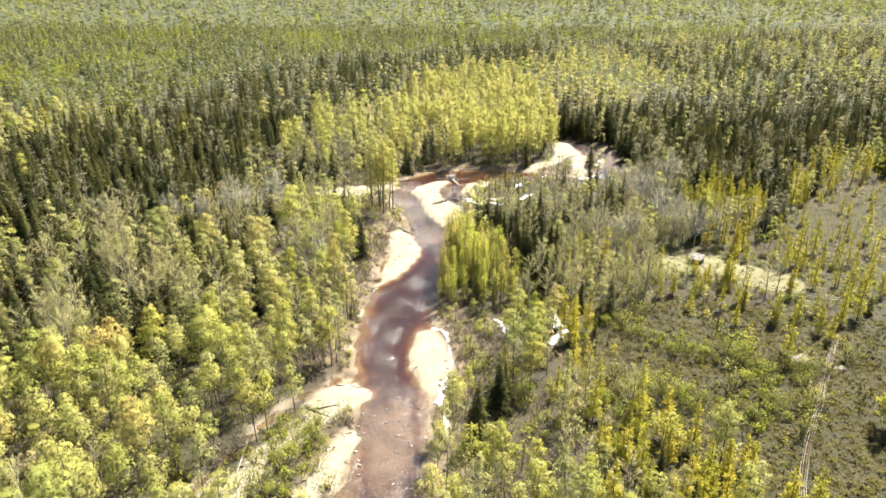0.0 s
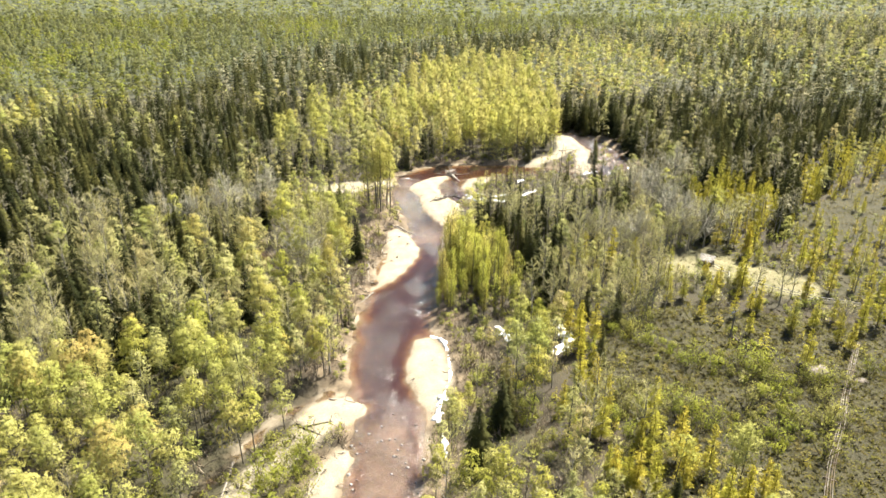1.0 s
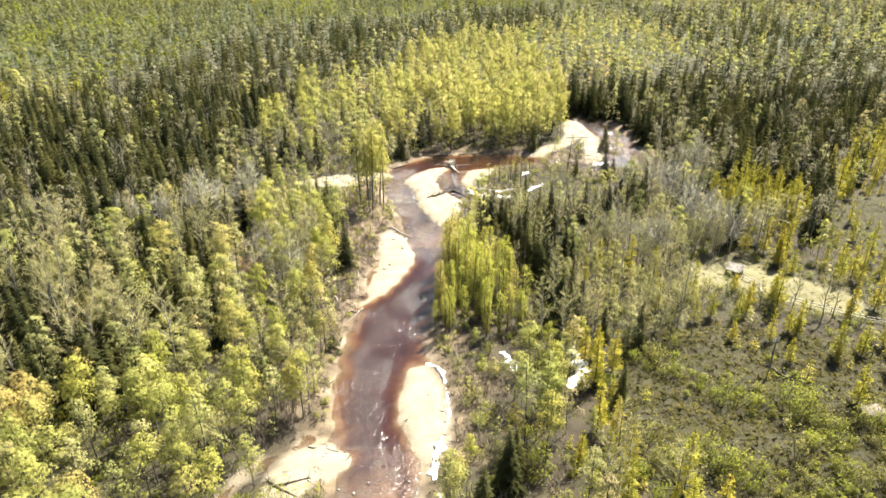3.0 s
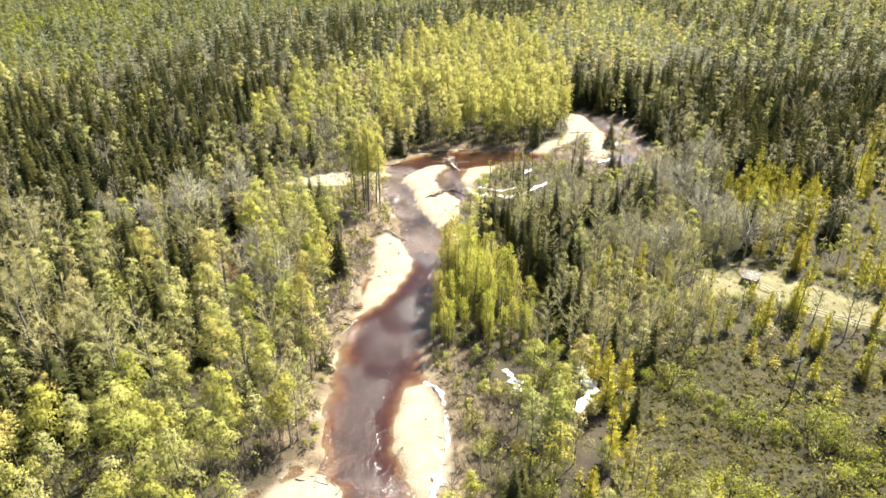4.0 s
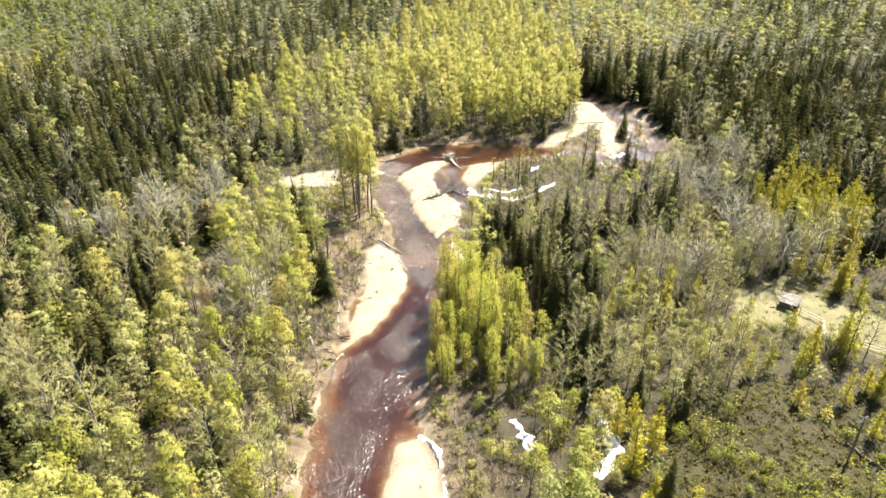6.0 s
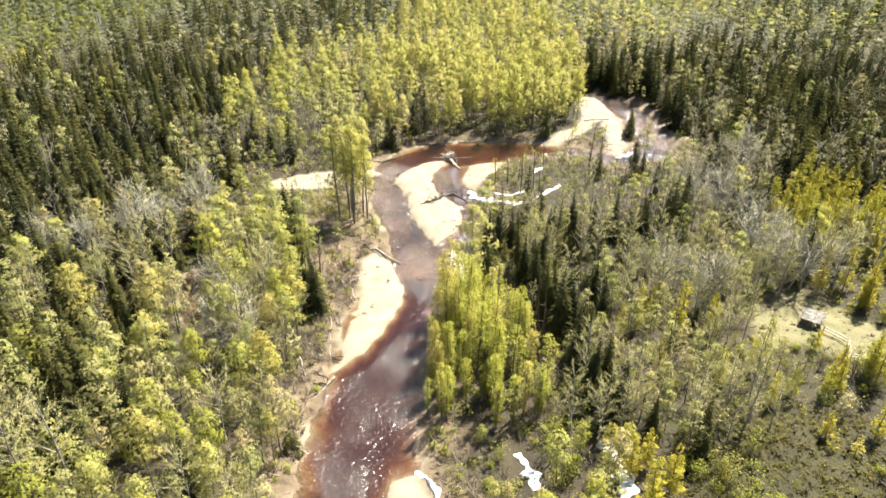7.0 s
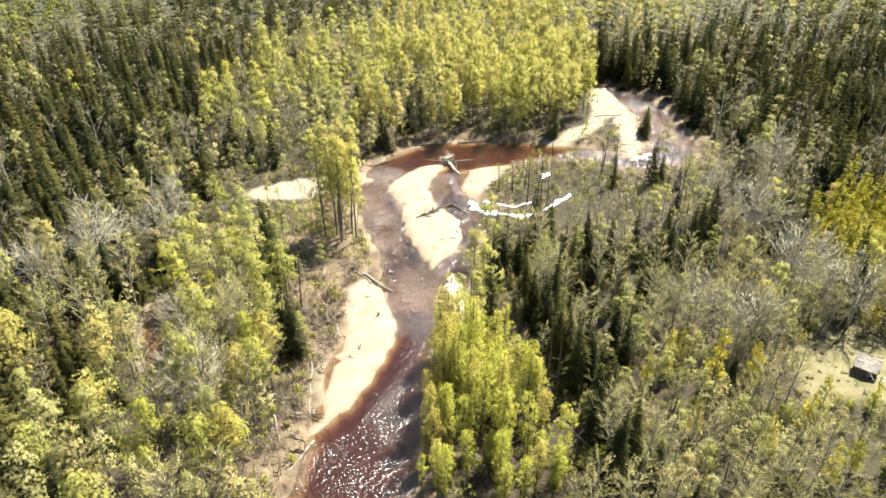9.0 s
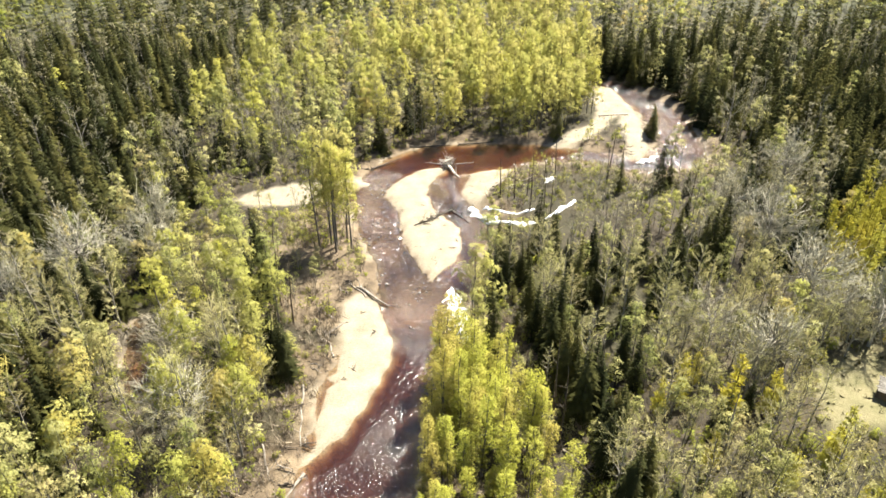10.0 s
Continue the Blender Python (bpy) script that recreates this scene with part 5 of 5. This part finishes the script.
def log(a, b, thick, mat=DRIFTWOOD, roots=0, stubs=3, label="bleached driftwood log lying on the sand", name="driftwood_log", seed=0, lift=0.0):
    """A fallen trunk from a to b (plan), with broken limbs and, where it has them, a plate of roots at a."""
    r = np.random.RandomState(seed + int(abs(a[0] * 7 + a[1] * 13)))
    k = np.linspace(0, 1, 6)
    px, py = a[0] + (b[0] - a[0]) * k, a[1] + (b[1] - a[1]) * k
    pz = np.maximum(height(px, py), 0.0) + thick * 0.6
    pz = np.linspace(pz.max() if roots else pz[0], pz[-1], 6) * 0.6 + pz * 0.4 + lift
    side = r.normal(0, 0.12, 6)
    path = np.c_[px + side, py + side * 0.5, pz]
    base = new(name)
    base.location = (path[0][0], path[0][1], path[0][2] - thick * 0.6)
    tagged(base, label, "log", "driftwood logs")
    off = path - np.array(base.location)
    part("trunk", tube(off, np.linspace(thick, thick * 0.35, 6), 8), mat, base)
    if stubs:
        for i in range(stubs):
            f = r.uniform(0.35, 0.95)
            at = np.array([np.interp(f, k, off[:, j]) for j in range(3)])
            part("branch", tube([at, at + r.normal(0, 0.7, 3) + (0, 0, 0.6)], (thick * 0.3, 0.02), 4), mat, base)
    if roots:
        way = np.array([(a[0] - b[0]), (a[1] - b[1]), 0.0])
        way /= np.linalg.norm(way)
        side = np.cross(way, (0, 0, 1))
        for i in range(roots):
            q = i * 2 * math.pi / roots
            out = side * math.cos(q) + np.array((0, 0, 1)) * math.sin(q)
            part("root", tube([off[0], off[0] + out * thick * 2.2 + way * 0.3, off[0] + out * thick * r.uniform(3.5, 6) + way * r.uniform(0, 0.8)],
                              (thick * 0.5, thick * 0.25, 0.02), 4), mat, base)
    return base


BLEACHED = plain_material("bleached_root", (0.26, 0.23, 0.19), (0.62, 0.58, 0.50), 1.2)
# the stranded root stock on the point of the island, with the wood caught in it
log((3.2, 217.0), (5.6, 210.8), 0.42, BLEACHED, 21, 4, "upturned stump with bleached roots and trunk on the sand")
log((2.0, 218.2), (-2.2, 219.4), 0.16, DRIFTWOOD, 7, 2)
log((4.0, 217.0), (1.8, 214.5), 0.16, DARK_LOG, 8, 3, "wet dark log with roots in the shallows")
log((5.0, 218.5), (9.0, 219.2), 0.15, DRIFTWOOD, 0, 3)
r = np.random.RandomState(77)
for i in range(18):
    a, q = r.uniform(0, 6.28), r.uniform(0.9, 2.7)
    log((3.2 + r.normal(0, 0.8), 217.3 + r.normal(0, 0.6)), (3.2 + math.cos(a) * q, 217.3 + math.sin(a) * q), 0.15, BLEACHED if i % 3 else DARK_LOG, 0, 4,
        "broken bough caught in the stranded stump", seed=i, lift=r.uniform(0, 1.8))
# tangles of roots and boughs that slid down the cut bank
for i in range(26):
    f, a, q = r.uniform(0, 1), r.uniform(0, 6.28), r.uniform(0.8, 2.6)
    cx, cy = -16.6 + 1.6 * f + r.normal(0, 0.9), 126 + 42 * f
    log((cx, cy), (cx + math.cos(a) * q, cy + math.sin(a) * q), r.uniform(0.06, 0.12), DARK_LOG if i % 3 else DRIFTWOOD, 5 if i % 2 else 0, 3,
        "broken bough with roots on the undercut bank", seed=i, lift=r.uniform(0, 0.4))
# the jam in the middle of the island
for a, b, th, m in (((3.6, 196.4), (7.0, 191.2), 0.28, DARK_LOG), ((3.8, 196.0), (0.4, 193.0), 0.22, DARK_LOG), ((0.6, 192.4), (-3.8, 189.4), 0.2, DARK_LOG)):
    log(a, b, th, m, 7, 4, "dark wet log of a small jam on the island", seed=3)
for i in range(12):
    f, a, q = r.uniform(0, 1), r.uniform(0, 6.28), r.uniform(0.7, 1.9)
    cx, cy = 3.9 - 6.5 * f + r.normal(0, 0.4), 196.3 - 6.2 * f + r.normal(0, 0.5)
    log((cx, cy), (cx + math.cos(a) * q, cy + math.sin(a) * q), 0.1, DARK_LOG if i % 4 else DRIFTWOOD, 4 if i % 3 == 0 else 0, 3,
        "short broken log of a small jam on the island", seed=i, lift=r.uniform(0, 0.35))
# logs by the right-hand sand, along the banks and on the bars
for a, b, th in (((12.5, 205.5), (21.0, 215.5), 0.22), ((12.0, 201.5), (22.0, 210.5), 0.24), ((14.0, 203.0), (20.5, 206.5), 0.16), ((18.0, 218.0), (18.6, 213.5), 0.2),
                 ((-17.2, 146.0), (-15.9, 136.0), 0.17), ((-14.6, 132.0), (-16.6, 127.5), 0.22),
                 ((-11.8, 168.5), (-6.6, 164.6), 0.28), ((-10.5, 166.5), (-13.5, 169.5), 0.2), ((-14.0, 152.5), (-16.0, 158.0), 0.18), ((-15.2, 157.0), (-13.0, 160.0), 0.18),
                 ((-19.6, 150.5), (-18.8, 141.0), 0.17), ((-20.4, 136.0), (-18.4, 131.0), 0.15), ((-16.4, 162.0), (-12.6, 158.6), 0.16), ((-29.0, 80.0), (-28.0, 71.0), 0.2), ((-18.0, 94.5), (-13.6, 93.2), 0.18), ((31.0, 146.5), (32.6, 140.5), 0.16), ((31.5, 145.6), (36.0, 144.0), 0.15),
                 ((11.0, 172.5), (15.0, 167.5), 0.18), ((13.0, 147.0), (18.0, 140.0), 0.2), ((16.0, 134.0), (20.0, 128.5), 0.2), ((15.0, 141.0), (12.0, 134.0), 0.16), ((18.5, 126.0), (15.5, 121.0), 0.18), ((26.0, 137.0), (30.5, 131.0), 0.15), ((38.0, 135.0), (41.5, 129.0), 0.15), ((40.0, 239.0), (44.0, 246.0), 0.2), ((43.0, 246.5), (51.0, 247.5), 0.22)):
    log(a, b, th, DRIFTWOOD, 5 if th > 0.25 else 0, 3)
for a, b, th in (((-21.5, 87.2), (-14.0, 82.8), 0.2), ((-21.0, 86.4), (-16.5, 88.0), 0.16), ((-21.0, 213.5), (-13.5, 215.8), 0.24), ((-14.0, 216.0), (-8.0, 221.5), 0.22), ((-44.0, 208.0), (-36.0, 206.0), 0.2),
                 ((-6.0, 227.6), (4.0, 229.4), 0.22), ((6.0, 229.6), (14.0, 230.6), 0.2), ((52.0, 110.5), (54.5, 106.5), 0.25)):
    log(a, b, th, DARK_LOG, 6, 4, "dark fallen trunk with roots on the bank", "fallen_trunk")


def snow_bank(line, seed):
    """A shrinking bank of old snow: a rounded ridge with a ragged foot, along a line in plan with half-widths."""
    p = spline(line, 14)
    r = np.random.RandomState(seed)
    n, m = len(p), 15
    way = np.gradient(p[:, :2], axis=0)
    way /= np.linalg.norm(way, axis=1)[:, None]
    vs = []
    for i in range(n):
        half = p[i, 2] * (0.8 + 0.5 * math.sin(i * 0.23 + seed) * math.sin(i * 0.091 + 1) + 0.22 * math.sin(i * 0.71 + seed))
        if seed < 5:                                       # nearly melted through in places
            half *= 0.5 + 0.5 * float(smooth(0.9, 0.55, math.sin(i * 0.31 + 2.1 * seed)))
        ends = min(1, 4 * i / n, 4 * (n - 1 - i) / n)
        for j in range(m):
            s = j / (m - 1) * 2 - 1
            rag = 1 + 0.2 * math.sin(i * 0.9 + 2 * s + seed) + 0.26 * math.sin(i * 0.53 - 1.6 * s + 2 * seed)
            x, y = p[i, 0] - way[i, 1] * s * half * rag, p[i, 1] + way[i, 0] * s * half * rag
            vs.append((x, y, (0.17 + 0.1 * math.sin(i * 0.37 + seed)) * (1 - s ** 4) * ends + r.normal(0, 0.012) - 0.3 * abs(s) ** 8))
    vs = np.array(vs)
    base = np.maximum(height(vs[:, 0], vs[:, 1]), 0.02).reshape(n, m)
    mid = np.linspace(base[:, 0], base[:, -1], m, axis=1)
    vs[:, 2] += np.maximum(base + 0.05, 0.5 * mid + 0.5 * base.max(axis=1, keepdims=True)).ravel()
    i = (np.arange(n - 1)[:, None] * m + np.arange(m - 1)[None, :]).ravel()
    me = tri_mesh("snow_bank", vs, np.vstack([np.c_[i, i + 1, i + m + 1], np.c_[i, i + m + 1, i + m]]), [SNOW])
    me.polygons.foreach_set("use_smooth", np.ones(len(me.polygons), bool))
    return tagged(new("snow_bank", me), "melting bank of old white snow at the water's edge", "snow", "remnants of snow")


for i, line in enumerate(SNOW_LINES):
    snow_bank(line, i + 1)


# dead standing stems on the wet ground and along the banks
def dead_stem(x, y, h, seed):
    r = np.random.RandomState(seed)
    root = tagged(new("dead_tree"), "thin dead standing trunk with a few broken stubs", "tree", "dead trees")
    root.location = (x, y, float(height(x, y)) - 0.1)
    path = trunk_path(r, h, 0.06)
    part("trunk", tube(path, np.linspace(0.011 * h + 0.03, 0.03, 6), 6), BARK["larch"] if seed % 3 else DRIFTWOOD, root)
    for i in range(7):
        f = r.uniform(0.35, 0.95)
        at = np.array([np.interp(f * h, path[:, 2], path[:, j]) for j in range(3)])
        part("branch", tube([at, at + np.array((r.normal(0, 0.5), r.normal(0, 0.5), 0.15))], (0.03, 0.01), 3), BARK["larch"] if seed % 3 else DRIFTWOOD, root)


dead_stem(19.0, 194.5, 13, 1)
r = np.random.RandomState(31)
for i in range(34):
    cx, cy, sx, sy = ((40, 208, 8, 5), (18, 200, 5, 4), (30, 134, 8, 8), (-24, 176, 4, 8), (14, 138, 3, 10), (-36, 226, 8, 5))[i % 6]
    px, py = cx + r.normal(0, sx), cy + r.normal(0, sy)
    if bool(dry(np.array([px]), np.array([py]))[0]):
        dead_stem(px, py, r.uniform(7, 13), 10 + i)


# ---- hut, rail fence, walkway and pole ----
def box(lx, ly, lz, at=(0, 0, 0), turn=0.0, tilt=0.0):
    v = np.array([(sx * lx / 2, sy * ly / 2, sz * lz / 2) for sx in (-1, 1) for sy in (-1, 1) for sz in (-1, 1)])
    rot = np.array(Euler((tilt, 0, turn)).to_matrix())
    t = np.array([(0, 1, 3), (0, 3, 2), (4, 6, 7), (4, 7, 5), (0, 4, 5), (0, 5, 1), (2, 3, 7), (2, 7, 6), (0, 2, 6), (0, 6, 4), (1, 5, 7), (1, 7, 3)])
    return v @ rot.T + np.array(at), t


def hut(x, y, turn):
    root = tagged(new("hut"), "small weathered log hut with a pale plank roof", "hut")
    root.matrix_basis = Matrix.LocRotScale((x, y, float(height(x, y)) - 0.1), Euler((0, 0, radians(turn))), None)
    for side in (-1, 1):
        wall = part("wall", box(4.3, 0.05, 2.0, (0, side * 1.5, 1.0)), LOGWALL, root)
        for i in range(9):
            part("wall_log", tube([(-2.35, side * 1.5, 0.12 + i * 0.22), (2.35, side * 1.5, 0.12 + i * 0.22)], (0.12, 0.11), 8), LOGWALL, wall)
        end = part("wall", box(0.05, 3.0, 2.0, (side * 2.1, 0, 1.0)), LOGWALL, root)
        for i in range(9):
            part("wall_log", tube([(side * 2.1, -1.7, 0.23 + i * 0.22), (side * 2.1, 1.7, 0.23 + i * 0.22)], (0.12, 0.11), 8), LOGWALL, end)
    roof = part("roof", box(5.0, 3.9, 0.06, (0, 0, 2.35), 0, radians(13)), LOGWALL, root)
    r = np.random.RandomState(9)
    for i in range(13):
        yy = -1.95 + i * 0.325
        part("plank", box(5.2 + r.uniform(-0.5, 0.4), 0.27, 0.05, (r.uniform(-0.15, 0.15), yy * math.cos(radians(13)), 2.42 + yy * math.sin(radians(13)) + r.uniform(0, 0.05)),
                          radians(r.uniform(-1.5, 1.5)), radians(13)), PLANK, roof)
    door = part("door", box(0.8, 0.06, 1.7, (0.9, -1.66, 0.95)), PLANK, root)
    part("handle", box(0.04, 0.08, 0.2, (1.2, -1.71, 0.95)), DARK_LOG, door)
    return root


hut(59.1, 142.0, -38).scale = (0.6, 0.62, 0.72)


def rail_fence(line):
    root = tagged(new("rail_fence"), "low fence of pale weathered rails on short posts", "fence")
    x0, y0 = line[0]
    root.location = (x0, y0, float(height(x0, y0)))
    base = np.array(root.location)
    for (ax, ay), (bx, by) in zip(line, line[1:]):
        n = max(1, round(math.hypot(bx - ax, by - ay) / 3.0))
        for i in range(n):
            p, q = [np.array((ax + (bx - ax) * f, ay + (by - ay) * f, 0.0)) for f in (i / n, (i + 1) / n)]
            p[2], q[2] = float(height(p[0], p[1])), float(height(q[0], q[1]))
            part("post", tube([p - base - (0, 0, 0.15), p - base + (0, 0, 1.15)], (0.08, 0.07), 7), RAIL, root)
            for hgt in (0.5, 1.0):
                part("rail", tube([p - base + (0, 0, hgt), q - base + (0, 0, hgt + 0.04)], (0.085, 0.07), 7), RAIL, root)
    return root


rail_fence([(59.9, 139.8), (62.1, 136.8), (60.9, 133.6), (65.6, 131.4), (71.0, 127.5), (75.2, 124.2), (81.3, 121.0)])


def walkway(line):
    root = tagged(new("log_walkway"), "narrow walkway of long pale poles laid across the bog", "walkway")
    root.location = (*line[0], float(height(*line[0])))
    base, p, r = np.array(root.location), spline([(*q, 0) for q in line], 3), np.random.RandomState(12)
    for (ax, ay, _), (bx, by, _) in zip(p, p[1:]):
        way = np.array((bx - ax, by - ay))
        way /= np.linalg.norm(way)
        for k in (-0.42, -0.16, 0.16, 0.42):
            k += r.normal(0, 0.03)
            a, b = np.array((ax - way[1] * k, ay + way[0] * k, 0.0)), np.array((bx - way[1] * k, by + way[0] * k, 0.0))
            a[2], b[2] = float(height(a[0], a[1])) + 0.28, float(height(b[0], b[1])) + 0.28
            part("pole", tube([a - base, b - base], (0.05, 0.04), 6), LOGWALL if r.uniform() < 0.4 else DRIFTWOOD, root)
        c = np.array(((ax + bx) / 2, (ay + by) / 2, 0.0))
        c[2] = float(height(c[0], c[1])) + 0.12
        part("cross_log", tube([c - base - (-way[1] * 0.8, way[0] * 0.8, 0), c - base + (-way[1] * 0.8, way[0] * 0.8, 0)], (0.1, 0.1), 6), LOGWALL, root)


walkway([(43.0, 58.0), (46.0, 66.5), (51.5, 76.0), (57.5, 84.5), (63.0, 93.0), (68.5, 101.0), (74.0, 109.0)])


def power_pole(x, y, h):
    root = tagged(new("power_pole"), "wooden power pole with a cross-arm and white insulators", "pole")
    root.location = (x, y, float(height(x, y)))
    part("post", tube([(0, 0, -0.5), (0, 0, h * 0.5), (0.05, 0, h)], (0.16, 0.13, 0.1), 9), POLE_WOOD, root)
    arm = part("cross_arm", box(1.8, 0.12, 0.14, (0, 0, h - 0.4), radians(35)), POLE_WOOD, root)
    for k in (-0.8, -0.3, 0.3, 0.8):
        c, s = k * math.cos(radians(35)), k * math.sin(radians(35))
        part("insulator", tube([(c, s, h - 0.34), (c, s, h - 0.2), (c, s, h - 0.06), (c, s, h)], (0.05, 0.1, 0.1, 0.04), 8), CERAMIC, arm)
    return root


def span(a, b, sag):
    k = np.linspace(0, 1, 14)
    path = np.outer(1 - k, a) + np.outer(k, b)
    path[:, 2] -= sag * 4 * k * (1 - k)
    return tagged(part("power_wire", tube(path, np.full(14, 0.014), 4), WIRE), "thin grey overhead wire hung between pole and hut", "wire")


power_pole(50.7, 107.9, 7.0)
z0 = float(height(50.7, 107.9))
span((50.7, 107.9, z0 + 6.9), (58.6, 141.0, float(height(59.1, 142.0)) + 1.6), 1.2)

# bare humps in the bog
MUD = plain_material("dry_mud", (0.1, 0.08, 0.062), (0.23, 0.2, 0.165), 1.5)
for hx, hy, hr in ((62.3, 99.8, 1.9), (68.0, 97.0, 1.1)):
    a = np.arange(18) * 2 * math.pi / 18
    ring = np.c_[hx + np.cos(a) * hr * (1 + 0.15 * np.sin(a * 3 + hx)), hy + np.sin(a) * hr * 0.8 * (1 + 0.15 * np.cos(a * 2)), a * 0]
    ring[:, 2] = height(ring[:, 0], ring[:, 1]) - 0.02
    low = ring * (1, 1, 1)
    low[:, :2] = (low[:, :2] - (hx, hy)) * 0.75 + (hx, hy)
    low[:, 2] += 0.14
    vs = np.vstack([ring, low, [(hx, hy, low[:, 2].max() + 0.04)]])
    k = np.arange(18)
    n = (k + 1) % 18
    ts = np.vstack([np.c_[k, n, n + 18], np.c_[k, n + 18, k + 18], np.c_[k + 18, n + 18, np.full(18, 36)]])
    tagged(new("flat_boulder", tri_mesh("flat_boulder", vs, ts, [MUD])), "pale flat hump of bare ground in the bog", "boulder")

# the wood goes on under and behind the start of the flight
x, y = places(-130, 130, -130, 42, 6.4)
back = grow(x, y, True)
for k, kind in enumerate(KINDS):
    x, y, z, which, size, turn, tone = [v[back[3] == k] for v in back]
    if len(x):
        planted(SMALL[kind], [BARK[kind], LEAF[kind]], x, y, z, size, turn, tone, kind + "_wood", "open wood downstream: " + LABELS[kind], "forest", 1.3)
